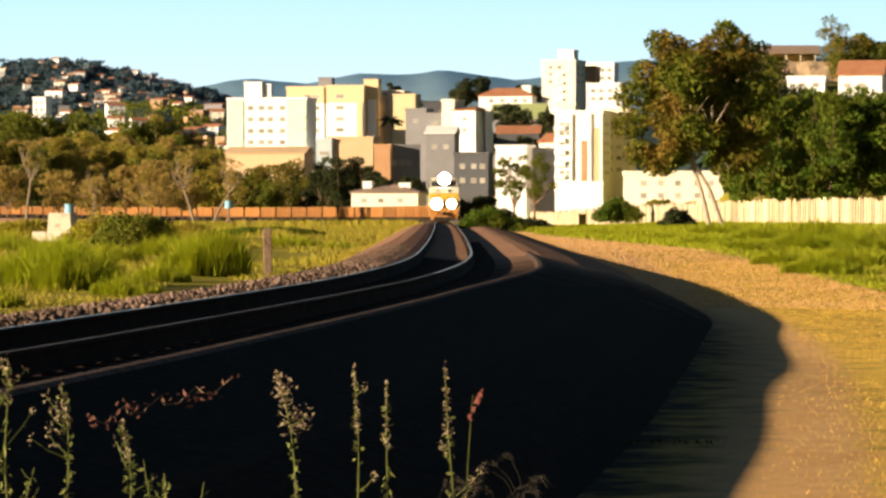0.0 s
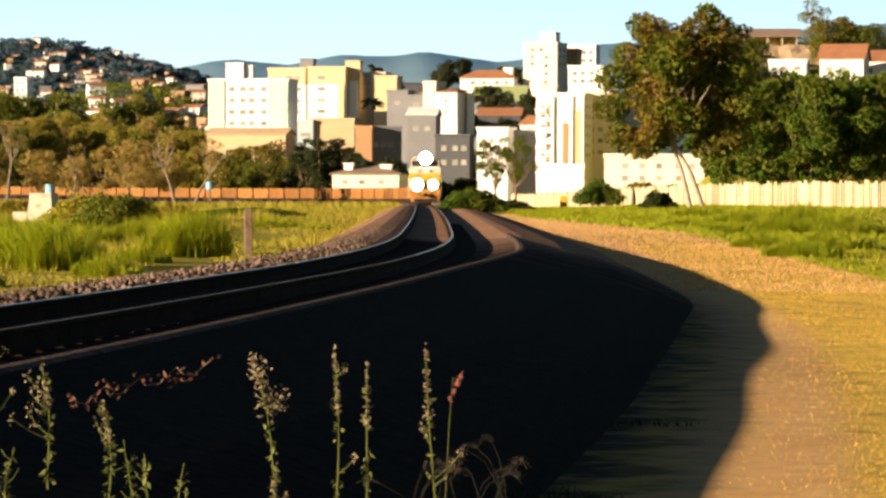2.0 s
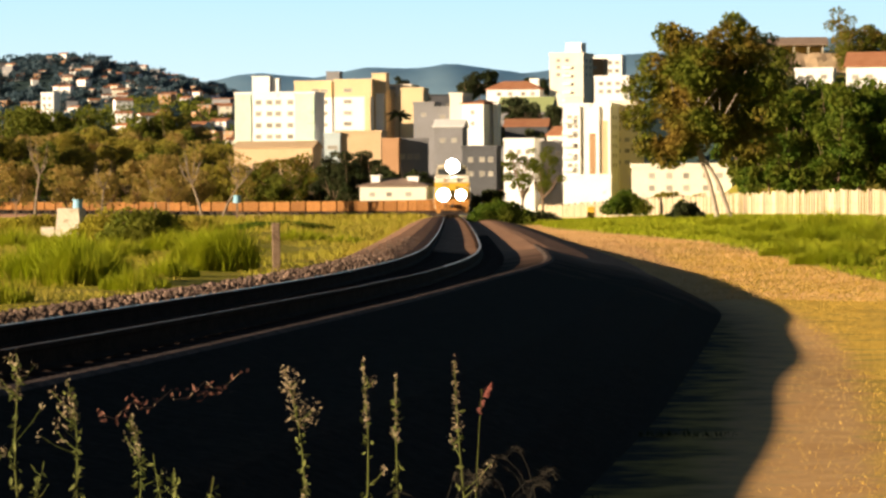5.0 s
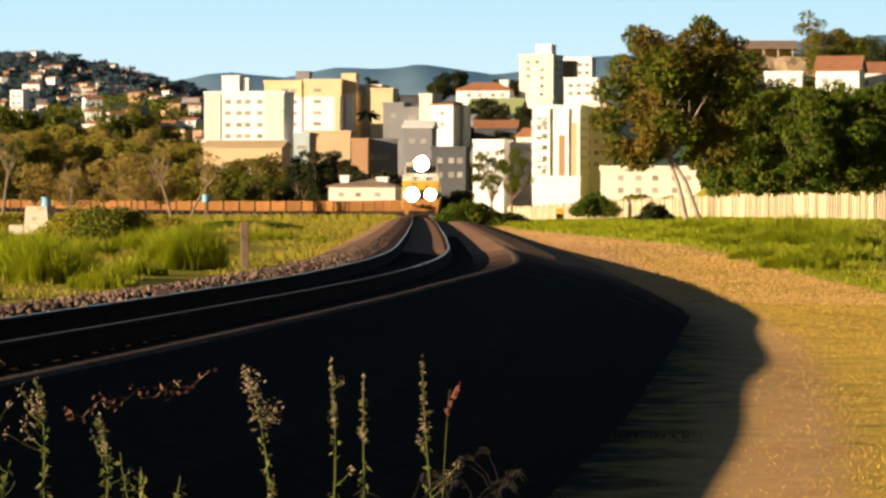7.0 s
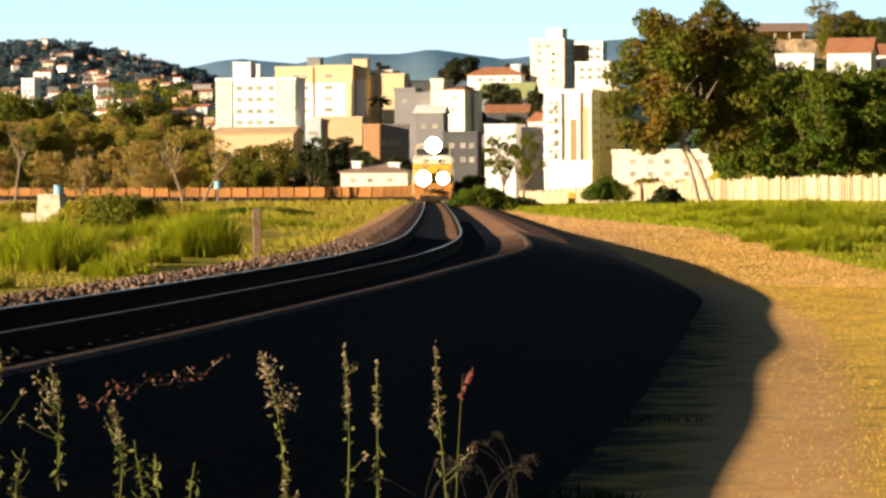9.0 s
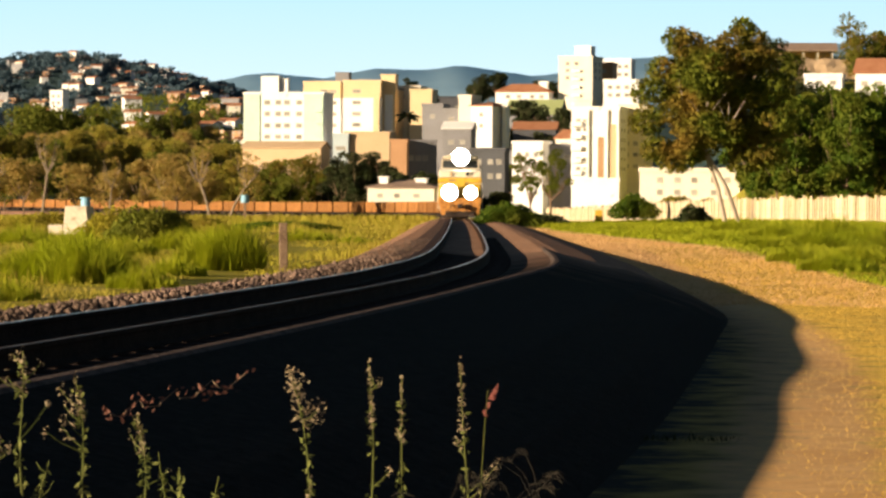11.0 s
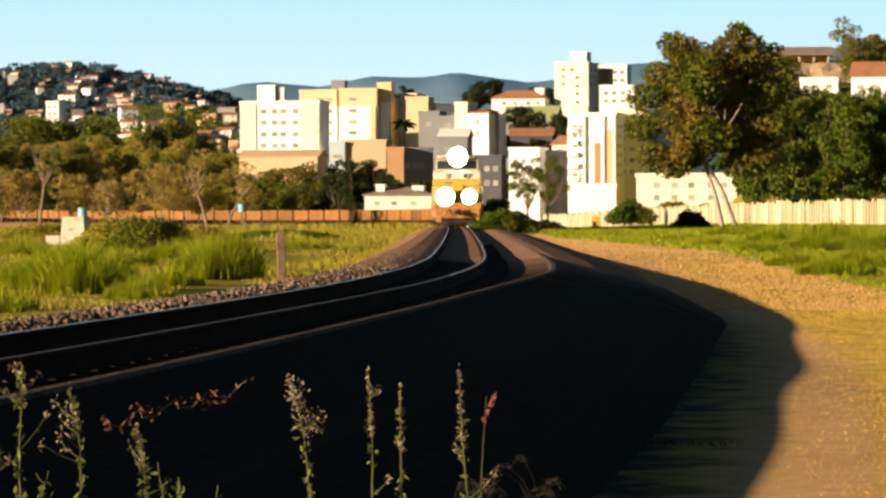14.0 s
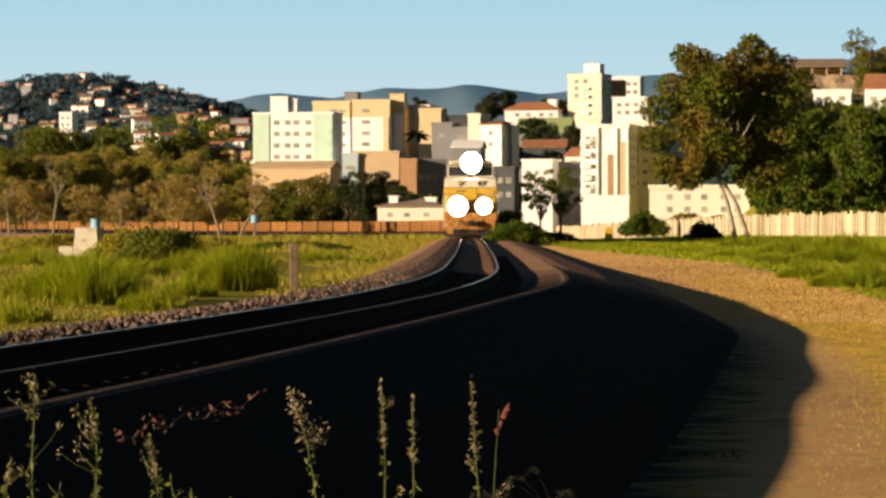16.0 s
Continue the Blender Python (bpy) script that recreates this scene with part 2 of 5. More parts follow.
WHITE = paint("white_paint", 0.90, 0.89, 0.88, 0.08)
MINT = paint("mint_paint", 0.58, 0.76, 0.63)
PALE_BLUE = paint("pale_blue_paint", 0.42, 0.50, 0.54)
TAN = paint("tan_paint", 0.76, 0.60, 0.37)
CREAM_WALL = paint("cream_paint", 0.82, 0.76, 0.64)
BRICK_WALL = paint("bare_brick", 0.50, 0.29, 0.16, 0.2)
OCHRE = paint("ochre_paint", 0.62, 0.45, 0.28)
# grey render, also the painted shade of some house fronts
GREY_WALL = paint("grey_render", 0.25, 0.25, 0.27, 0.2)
# darker copy of the grey render, painting fronts as if in shade
SHADED_WALL = paint("shaded_grey_render", 0.10, 0.105, 0.12, 0.25)
BROWN_WALL = paint("brown_paint", 0.40, 0.25, 0.14)
GREEN_ROOF = paint("green_sheet_roof", 0.38, 0.44, 0.20)
TILE = material("clay_roof_tiles", (0.34, 0.14, 0.07), (0.46, 0.22, 0.12), 2.0, 0.9, fine=10)
FENCE_WOOD = material("bleached_fence_boards", (0.52, 0.42, 0.27), (0.68, 0.57, 0.40), 0.8, 0.9, vary=0.2, spots=(0.36, 0.26, 0.16))
FRAME_PAINT = material("window_frame_paint", (0.40, 0.38, 0.34), (0.5, 0.48, 0.44), 1.0, 0.6, bump=0)
# wooded ridge; the haze before it is painted as blue
FAR_HILL = material("haze_blue_ridge", (0.15, 0.25, 0.33), (0.20, 0.30, 0.37), 260, 1.0, bump=0)
SHED_ROOF = material("weathered_shed_roof", (0.24, 0.17, 0.13), (0.34, 0.25, 0.19), 3.0, 0.9)
BLUE_TANK = material("blue_plastic", (0.20, 0.40, 0.55), (0.26, 0.48, 0.62), 0.5, 0.5)
CONCRETE = material("pale_concrete", (0.50, 0.44, 0.34), (0.62, 0.55, 0.44), 0.8, 0.95, spots=(0.34, 0.28, 0.2))


def sky_material():
    """clear sky, paler towards the horizon"""
    m = bpy.data.materials.new("clear_sky")
    m.use_nodes = True
    n, link = m.node_tree.nodes, m.node_tree.links.new
    at = n.new("ShaderNodeTexCoord")
    sep = n.new("ShaderNodeSeparateXYZ")
    link(at.outputs["Object"], sep.inputs[0])
    ramp = n.new("ShaderNodeValToRGB")
    span = n.new("ShaderNodeMapRange")
    span.inputs["From Min"].default_value, span.inputs["From Max"].default_value = 130, 420
    link(sep.outputs["Z"], span.inputs["Value"]), link(span.outputs[0], ramp.inputs[0])
    stops = ramp.color_ramp.elements
    stops[0].position, stops[0].color = 0.0, (0.64, 0.80, 0.85, 1)
    stops[1].position, stops[1].color = 1.0, (0.35, 0.67, 0.84, 1)
    glow = n.new("ShaderNodeEmission")
    glow.inputs["Strength"].default_value = 0.585
    link(ramp.outputs[0], glow.inputs["Color"]), link(glow.outputs[0], n["Material Output"].inputs["Surface"])
    return m


# ---- building helpers ----
def part(name, bm, mat, parent=None, label="", m=None):
    me = bpy.data.meshes.new(name)
    bm.to_mesh(me)
    bm.free()
    me.materials.append(mat)
    ob = new(name, me)
    if parent:
        ob.parent = parent
    if m is not None:
        ob.matrix_local = m
    if label:
        ob["label"] = label
    return ob


def same(name, me, parent, m, label=""):
    """one more object on a mesh that is already made"""
    ob = new(name, me)
    ob.parent = parent
    ob.matrix_local = m
    if label:
        ob["label"] = label
    return ob


def raw(name, verts, faces, mat, parent=None):
    me = bpy.data.meshes.new(name)
    me.from_pydata([tuple(v) for v in verts], [], faces)
    me.materials.append(mat)
    ob = new(name, me)
    if parent:
        ob.parent = parent
    return ob


def thing(name, m, label, category, group="", kind=""):
    ob = new(name)
    ob.matrix_world = m
    return tagged(ob, label, category, group, kind)


def box(bm, x0, x1, y0, y1, z0, z1, bevel=0.0):
    vs = [bm.verts.new((x, y, z)) for z in (z0, z1) for y in (y0, y1) for x in (x0, x1)]
    fs = [bm.faces.new([vs[i] for i in f]) for f in ((0, 2, 3, 1), (4, 5, 7, 6), (0, 1, 5, 4), (2, 6, 7, 3), (0, 4, 6, 2), (1, 3, 7, 5))]
    if bevel:
        edges = list({e for f in fs for e in f.edges})
        bmesh.ops.bevel(bm, geom=edges, offset=bevel, segments=1, affect="EDGES")
    return bm


def boxed(*args, **kw):
    return box(bmesh.new(), *args, **kw)


def tube(bm, points, radii, sides=7):
    """a tapered tube through points"""
    rings = []
    for i, p in enumerate(points):
        p = Vector(p)
        a, b = Vector(points[max(i - 1, 0)]), Vector(points[min(i + 1, len(points) - 1)])
        q = (b - a).to_track_quat("Z", "Y")
        rings.append([bm.verts.new(p + q @ Vector((math.cos(k * math.tau / sides) * radii[i], math.sin(k * math.tau / sides) * radii[i], 0))) for k in range(sides)])
    for one, two in zip(rings, rings[1:]):
        for k in range(sides):
            bm.faces.new((one[k], one[(k + 1) % sides], two[(k + 1) % sides], two[k]))
    bm.faces.new(list(reversed(rings[0])))
    bm.faces.new(rings[-1])
    return bm


def smooth(a, b, v):
    v = np.clip((np.asarray(v, float) - a) / (b - a), 0, 1)
    return v * v * (3 - 2 * v)


# ---- the line of the track ----
LINE = np.array([(-19, -45, .75), (-10.6, -15, .75), (-6.7, 0, .75), (-4.75, 10, .75), (-3.28, 20, .75), (-2.61, 25, .75), (-1.75, 32, .75),
                 (-1.07, 38, .75), (-.50, 44, .75), (.14, 54, .75), (.50, 65, .75), (.70, 80, .75), (.86, 95, .75), (1.12, 126, .75),
                 (1.4, 165, .75), (1.6, 200, .71), (2.1, 266, .45), (2.6, 327, .24), (3.4, 420, -.25), (4.2, 520, -.75), (3.9, 570, -1.0),
                 (1.6, 610, -1.1), (-4.5, 645, -1.2), (-18, 685, -1.3), (-33.4, 725, -1.35), (-66, 800, -1.25), (-99, 880, -1.1), (-150, 1000, -1.0),
                 (-212, 1150, -1.0), (-255, 1250, -1.0)])


def spline(points, step=1.0):
    out = []
    for i in range(len(points) - 1):
        p0, p1, p2, p3 = points[max(i - 1, 0)], points[i], points[i + 1], points[min(i + 2, len(points) - 1)]
        d = np.linalg.norm(p2 - p1)
        m1 = (p2 - p0) / (np.linalg.norm(p2 - p1) + np.linalg.norm(p1 - p0) + 1e-9) * d
        m2 = (p3 - p1) / (np.linalg.norm(p3 - p2) + np.linalg.norm(p2 - p1) + 1e-9) * d
        for k in range(max(2, int(d / step))):
            u = k / max(2, int(d / step))
            out.append((2 * u**3 - 3 * u**2 + 1) * p1 + (u**3 - 2 * u**2 + u) * m1 + (-2 * u**3 + 3 * u**2) * p2 + (u**3 - u**2) * m2)
    out.append(points[-1])
    return np.array(out)


TRACK = spline(LINE)
RUN = np.r_[0, np.cumsum(np.linalg.norm(np.diff(TRACK, axis=0), axis=1))]


def on_track(s):
    """place on the rail head's level at the run s, and the level heading"""
    p = np.array([np.interp(s, RUN, TRACK[:, k]) for k in range(3)])
    a, b = ([np.interp(s + e, RUN, TRACK[:, k]) for k in range(3)] for e in (-2.0, 2.0))
    return p, np.subtract(b, a) / np.linalg.norm(np.subtract(b, a))


def run_at(y):
    return float(np.interp(y, TRACK[:, 1], RUN))


def rail_level(y):
    return np.interp(y, TRACK[:, 1], TRACK[:, 2])


def ground_level(x, y):
    """the height of the ground sheet"""
    x, y = np.asarray(x, float), np.asarray(y, float)
    off = x - np.interp(y, TRACK[:, 1], TRACK[:, 0])
    bed = rail_level(y) - 0.90
    right = bed + 0.50 * smooth(64, 105, y) * (1 - smooth(250, 330, y)) * (1 - smooth(7, 22, off)) + 0.68 * smooth(80, 230, y) * smooth(7, 22, off)
    left = bed + 0.34 - 0.25 * smooth(100, 300, y) * smooth(8, 40, -off)
    z = right + (left - right) * smooth(2.0, -2.0, off)
    z = z + 0.03 * np.sin(x * 1.3 + y * 0.21) * np.sin(y * 0.17 - x * 0.4) * smooth(3, 6, np.abs(off))
    ahead = np.maximum(y, 1.0)
    u = x / ahead * 1000
    town = smooth(800, 1500, y) * 44 * smooth(-150, -60, u) - 3 * smooth(780, 850, y)
    slope = smooth(400, 640, y) * smooth(72, 118, u) * 26
    hill = np.exp(-(((x + 300) / 135) ** 2)) * 72 + np.exp(-(((x + 520) / 165) ** 2)) * 104 + np.exp(-(((x + 150) / 55) ** 2)) * 24
    hill = hill * smooth(1900, 2900, y) * (1 - 0.6 * smooth(3100, 3600, y)) + 14 * smooth(900, 1500, y) * smooth(-50, -90, u)
    far = -20 * smooth(3300, 3800, y)
    return z + town + slope + hill + far


BANK = [(-3.6, -1.1), (-2.4, -0.34), (-1.65, -0.07), (-1.2, -0.035), (-0.85, -0.085), (-0.62, -0.20), (0.62, -0.21), (0.98, -0.20), (1.24, -0.10), (1.40, -0.10), (1.9, -0.22), (2.8, -0.40), (3.6, -0.66), (4.6, -1.15)]


def flare(y):
    """how far the outer shoulder widens as the line straightens"""
    return 0.50 * smooth(40, 58, y) * (1 - smooth(200, 300, y))


def bank_level(x, y):
    """the surface of the bank or of the ground beside it"""
    off = x - np.interp(y, TRACK[:, 1], TRACK[:, 0])
    off = np.where(off > 1.1, np.maximum(off - flare(y), 1.1), off)
    return np.maximum(rail_level(y) + np.interp(off, [o for o, _ in BANK], [z for _, z in BANK]), ground_level(x, y))


def build_ground():
    view = np.radians(np.r_[np.linspace(-180, -11, 60), np.linspace(-10.8, 10.8, 240), np.linspace(11, 180, 60)[:-1]])
    radii = np.r_[0.3, np.geomspace(2.0, 60, 70), np.geomspace(61.5, 900, 120)[0:], np.geomspace(925, 4900, 40)]
    r, a = np.meshgrid(radii, view, indexing="ij")
    x, y = r * np.sin(a), r * np.cos(a)
    z = ground_level(x, y)
    near = (np.abs(x - np.interp(y, TRACK[:, 1], TRACK[:, 0])) < 3.8) & (y < 1240) & (y > -44)
    z = np.where(near, z - 0.35 * smooth(3.6, 2.6, np.abs(x - np.interp(y, TRACK[:, 1], TRACK[:, 0]))), z)
    rows, cols = x.shape
    faces = []
    for i in range(rows - 1):
        for j in range(cols):
            k = (j + 1) % cols
            faces.append((i * cols + j, i * cols + k, (i + 1) * cols + k, (i + 1) * cols + j))
    faces.append(tuple(range(cols - 1, -1, -1)))
    verts = np.stack([x, y, z], -1).reshape(-1, 3)
    me = bpy.data.meshes.new("ground")
    me.from_pydata(verts.tolist(), [], faces)
    me.materials.append(GROUND)
    for p in me.polygons:
        p.use_smooth = True
    off = x - np.interp(y, TRACK[:, 1], TRACK[:, 0])
    edge = np.interp(y, (0, 40, 72, 114, 160, 260), (9.5, 9.5, 9.0, 7.0, 4.0, 3.0))
    green = np.where(off > 0, smooth(edge - 1.0, edge + 1.0, off), smooth(1.6, 3.5, -off) * 0.95)
    rut = np.exp(-(((off - 5.6 + 0.010 * y) / 0.75) ** 2)) + 0.9 * np.exp(-(((off - 3.6) / 0.9) ** 2)) * smooth(35, 90, y)
    straw = np.where(off > 0, smooth(2.2, 3.0, off) * (1 - np.clip(rut, 0, 1)), 0.7)
    wood = smooth(780, 900, np.hypot(x, y))
    shade = np.stack([straw, green, wood, np.ones_like(x)], -1).reshape(-1, 4)
    layer = me.color_attributes.new("cover", "FLOAT_COLOR", "POINT")
    layer.data.foreach_set("color", shade.ravel())
    # where the bank's shade is painted on the ground
    shade_mask = (1 - smooth(3.4, 6.0, off)) * smooth(0, 1, off) * (1 - smooth(50, 75, y))
    layer = me.color_attributes.new("bank_shade", "FLOAT_COLOR", "POINT")
    layer.data.foreach_set("color", np.stack([shade_mask, shade_mask, shade_mask, np.ones_like(x)], -1).ravel())
    tagged(new("ground", me), "flat grassland with a dirt track, rising to a built-up hillside", "ground", kind="structure")


build_ground()


def sweep(name, section, start, stop, mat, parent=None, step=1, closed=False, sink=0.0):
    """a profile (offset to the right, height) carried along the track"""
    idx = [i for i in range(0, len(TRACK), step) if start <= TRACK[i, 1] <= stop]
    verts, faces, n = [], [], len(section)
    for i in idx:
        p, h = on_track(RUN[i])
        side = np.array([h[1], -h[0], 0]) / math.hypot(h[0], h[1])
        under = sink * (1 - float(smooth(start, start + 26, p[1])))
        wide = float(flare(p[1]))
        verts += [p + side * (o + wide if o > 1.1 else o) + np.array([0, 0, z - under]) for o, z in section]
    for r in range(len(idx) - 1):
        for k in range(n if closed else n - 1):
            a, b = r * n + k, r * n + (k + 1) % n
            faces.append((a, b, b + n, a + n))
    return raw(name, verts, faces, mat, parent)


def build_track():
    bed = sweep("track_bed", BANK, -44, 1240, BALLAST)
    tagged(bed, "ore-stained ballast bed of the railway bank, darkened further for its shade", "track bed", kind="structure")
    foot = [(-0.065, -0.17), (-0.065, -0.155), (-0.012, -0.135), (-0.012, -0.045), (-0.034, -0.035), (-0.034, -0.004), (0.034, -0.004), (0.034, -0.035),
            (0.012, -0.045), (0.012, -0.135), (0.065, -0.155), (0.065, -0.17)]
    for off, which in ((-0.535, "inner"), (0.535, "outer")):
        rail = sweep("rail", [(o + off, z) for o, z in foot], -44, 1240, RAIL, closed=True)
        tagged(rail, "curved steel rail with dark web and bright worn head", "rail", "rails of the track")
        crown = [(off - 0.018, -0.003), (off - 0.015, 0.0), (off + 0.015, 0.0), (off + 0.018, -0.003)]
        if off < 0:
            sweep("rail_head", crown, -44, 50, RAIL_TOP, rail)["label"] = "polished running surface"
            sweep("rail_head", crown, 49.5, 1240, WARM_TOP, rail)["label"] = "running surface tinted orange for the warm glint"
        else:
            sweep("rail_head", crown, -44, 47, DULL_TOP, rail)["label"] = "dull running surface"
            sweep("rail_head", crown, 46.5, 1240, WARM_TOP, rail)["label"] = "running surface tinted orange for the warm glint"
    sweep("lit_crest", [(1.20, -0.11), (1.27, -0.075), (1.34, -0.078), (1.42, -0.115)], -30, 76, EDGE, bed)["label"] = "brown gravel crest of the bank, coloured lighter to look sunlit"
    sweep("gravel_fill", [(-0.47, -0.168), (-0.2, -0.16), (0.2, -0.15), (0.47, -0.145)], 52, 420, GRAVEL, bed, sink=0.10)["label"] = "brown gravel between the rails"
    sweep("outer_shoulder", [(0.62, -0.20), (1.0, -0.19), (1.22, -0.085), (1.5, -0.085), (2.2, -0.19), (3.3, -0.46)], 50, 420, GRAVEL, bed, sink=0.22)["label"] = "brown gravel shoulder"
    sweep("inner_shoulder", [(-3.2, -0.75), (-2.4, -0.32), (-1.65, -0.05), (-1.2, -0.02), (-0.85, -0.065), (-0.66, -0.10)], 36, 420, GRAVEL, bed, sink=0.12)["label"] = "brown gravel shoulder"
    bar = boxed(-1.0, 1.0, -0.11, 0.11, -0.16, 0.0, bevel=0.015)
    first = None
    s = run_at(5.0)
    for k in range(170):
        p, h = on_track(s + k * 0.6)
        m = Matrix.Translation((p[0], p[1], p[2] - 0.172)) @ Matrix.Rotation(math.atan2(-h[0], h[1]) + random.uniform(-.02, .02), 4, "Z")
        if first is None:
            first = part("sleeper", bar, SLEEPER, bed, m=m)
        else:
            same("sleeper", first.data, bed, m)


build_track()


# ---- the train ----
def wheelset(parent, x_half, radius, y, z, mat):
    bm = bmesh.new()
    for sx in (-1, 1):
        ret = bmesh.ops.create_cone(bm, cap_ends=True, segments=18, radius1=radius, radius2=radius * 0.94, depth=0.12,
                                    matrix=Matrix.Translation((sx * x_half, 0, 0)) @ Matrix.Rotation(sx * math.pi / 2, 4, "Y"))
    bmesh.ops.create_cone(bm, cap_ends=True, segments=10, radius1=0.08, radius2=0.08, depth=2 * x_half, matrix=Matrix.Rotation(math.pi / 2, 4, "Y"))
    return part("wheelset", bm, mat, parent, m=pose(0, y, z))


def lamp_unit(parent, name, x, y, z, r, label):
    """a round lamp: a ring housing with a glowing lens before it, both widened to the lamp's glare (the train faces -y)
    """
    bm = bmesh.new()
    bmesh.ops.create_cone(bm, cap_ends=True, segments=40, radius1=r * 1.02, radius2=r * 0.7, depth=0.16, matrix=Matrix.Rotation(-math.pi / 2, 4, "X"))
    shell = part(name, bm, DARK_STEEL, parent, label, pose(x, y + 0.09, z))
    bm = bmesh.new()
    bmesh.ops.create_uvsphere(bm, u_segments=40, v_segments=16, radius=r)
    for v in bm.verts:
        v.co.y *= 0.10
    part("lens", bm, LAMP, shell, "glowing disc of lamp glass and glare", pose(0, -0.09, 0))
    return shell


def build_locomotive():
    """front at y = 0, length to +y, rail head at z = 0"""
    loco = thing("locomotive", Matrix(), "yellow and cream ore-stained diesel locomotive with lit headlamps", "locomotive")
    w = 1.50
    bm = boxed(-w, w, 0.35, 18.5, 1.05, 1.42, bevel=0.03)
    part("underframe", bm, BUFFER_RED, loco, "orange-brown underframe")
    # nose: lower yellow band and cream above, with a sloped top
    part("lower_nose", boxed(-1.42, 1.42, 0.62, 2.6, 1.42, 2.42, bevel=0.06), YELLOW, loco, "yellow lower nose")
    bm = boxed(-1.47, 1.47, 0.60, 2.6, 2.44, 2.78, bevel=0.04)
    part("yellow_band", bm, YELLOW, loco, "bright yellow band")
    bm = boxed(-1.44, 1.44, 0.66, 2.6, 2.80, 3.42, bevel=0.05)
    for v in bm.verts:
        if v.co.z > 3.2 and v.co.y < 1.5:
            v.co.z -= 0.20 * abs(v.co.x) / 1.44
            v.co.y += 0.16
    part("upper_nose", bm, CREAM, loco, "cream upper nose")
    bm = boxed(-1.50, 1.50, 2.55, 5.0, 1.42, 4.15, bevel=0.10)
    for v in bm.verts:
        if v.co.z > 3.9:
            v.co.x *= 0.86
    part("cab", bm, GREY_ROOF, loco, "grey-brown cab")
    bm = boxed(-1.20, 1.20, 2.40, 5.2, 4.12, 4.40, bevel=0.12)
    for v in bm.verts:
        if v.co.z > 4.3:
            v.co.x *= 0.6
    part("cab_roof", bm, CREAM, loco, "pale cab roof")
    for sx in (-1, 1):
        pane = part("windscreen", boxed(-0.48, 0.48, -0.02, 0.02, -0.24, 0.24, bevel=0.02), GLASS, loco, "dark windscreen", pose(sx * 0.72, 2.53, 3.74))
        part("windscreen_frame", frame_ring(0.50, 0.26, 0.05), CREAM, pane, "pale window surround", pose(0, -0.03, 0))
        part("side_window", boxed(-0.02, 0.02, -0.5, 0.5, -0.25, 0.25), GLASS, loco, "dark side window", pose(sx * 1.51, 3.7, 3.5))
    port = part("porthole", disc(0.13, 0.05), GLASS, loco, "dark round nose window", pose(0.52, 0.68, 3.04))
    part("porthole_rim", ring(0.13, 0.18, 0.04), CREAM, port)
    part("nose_hatch", boxed(-0.09, 0.09, 0, 0.03, -0.16, 0.16, bevel=0.01), OCHRE, loco, "small nose hatch", pose(-0.62, 0.65, 3.05))
    part("nose_door", boxed(-0.34, 0.34, -0.03, 0.03, -0.62, 0.62, bevel=0.02), YELLOW, loco, "narrow yellow front door", pose(0.0, 0.61, 2.16))
    part("number_bar", boxed(-0.26, 0.26, -0.02, 0.02, -0.05, 0.05), GREY_ROOF, loco, "dark bar of small lettering", pose(-0.55, 0.585, 2.62))
    # long hood behind the cab
    bm = boxed(-0.95, 0.95, 5.0, 18.0, 1.42, 3.85, bevel=0.08)
    part("long_hood", bm, YELLOW, loco, "yellow engine hood")
    for k in range(6):
        part("hood_grille", boxed(-0.03, 0.03, -0.7, 0.7, -0.5, 0.5, bevel=0.01), DARK_STEEL, loco, m=pose(-0.96, 6.4 + 2.0 * k, 2.9))
        part("hood_grille", boxed(-0.03, 0.03, -0.7, 0.7, -0.5, 0.5, bevel=0.01), DARK_STEEL, loco, m=pose(0.96, 6.4 + 2.0 * k, 2.9))
    part("exhaust_stack", boxed(-0.35, 0.35, 10.2, 11.2, 3.85, 4.15, bevel=0.05), DARK_STEEL, loco)
    # pilot, steps, coupler, hoses, handrails
    bm = boxed(-1.48, 1.48, 0.20, 0.34, 0.25, 1.42, bevel=0.03)
    for v in bm.verts:
        if v.co.z < 0.5:
            v.co.x *= 0.86
    part("pilot_plate", bm, BUFFER_RED, loco, "orange-brown pilot plate, dirty below")
    part("pilot_plough", boxed(-1.0, 1.0, 0.08, 0.2, 0.14, 0.5, bevel=0.04), DARK_STEEL, loco)
    bm = boxed(-0.16, 0.16, -0.35, 0.2, 0.72, 1.0, bevel=0.05)
    part("coupler", bm, DARK_STEEL, loco)
    for x in (-0.62, -0.45, 0.45, 0.62):
        part("brake_hose", tube(bmesh.new(), [(x, 0.18, 1.0), (x * 1.02, 0.02, 0.8), (x, 0.0, 0.5), (x * 0.9, 0.06, 0.36)], [0.03] * 4, 6), DARK_STEEL, loco)
    for sx in (-1, 1):
        for k in range(4):
            part("step", boxed(-0.22, 0.22, 0, 0.22, -0.02, 0.02), DARK_STEEL, loco, m=pose(sx * 1.20, 0.22, 0.40 + 0.28 * k))
        part("handrail", tube(bmesh.new(), [(sx * 1.50, 0.3, 0.6), (sx * 1.52, 0.3, 1.5), (sx * 1.50, 0.42, 2.4)], [0.022] * 3, 6), CREAM, loco, "pale handrail")
        part("handrail", tube(bmesh.new(), [(sx * 1.50, 0.42, 2.35), (sx * 0.9, 0.38, 2.42), (sx * 0.45, 0.38, 2.36)], [0.02] * 3, 6), CREAM, loco, "pale handrail")
        part("bogie_frame", boxed(-0.09, 0.09, -2.1, 2.1, 0.45, 0.95, bevel=0.04), DARK_STEEL, loco, m=pose(sx * 0.95, 4.0, 0))
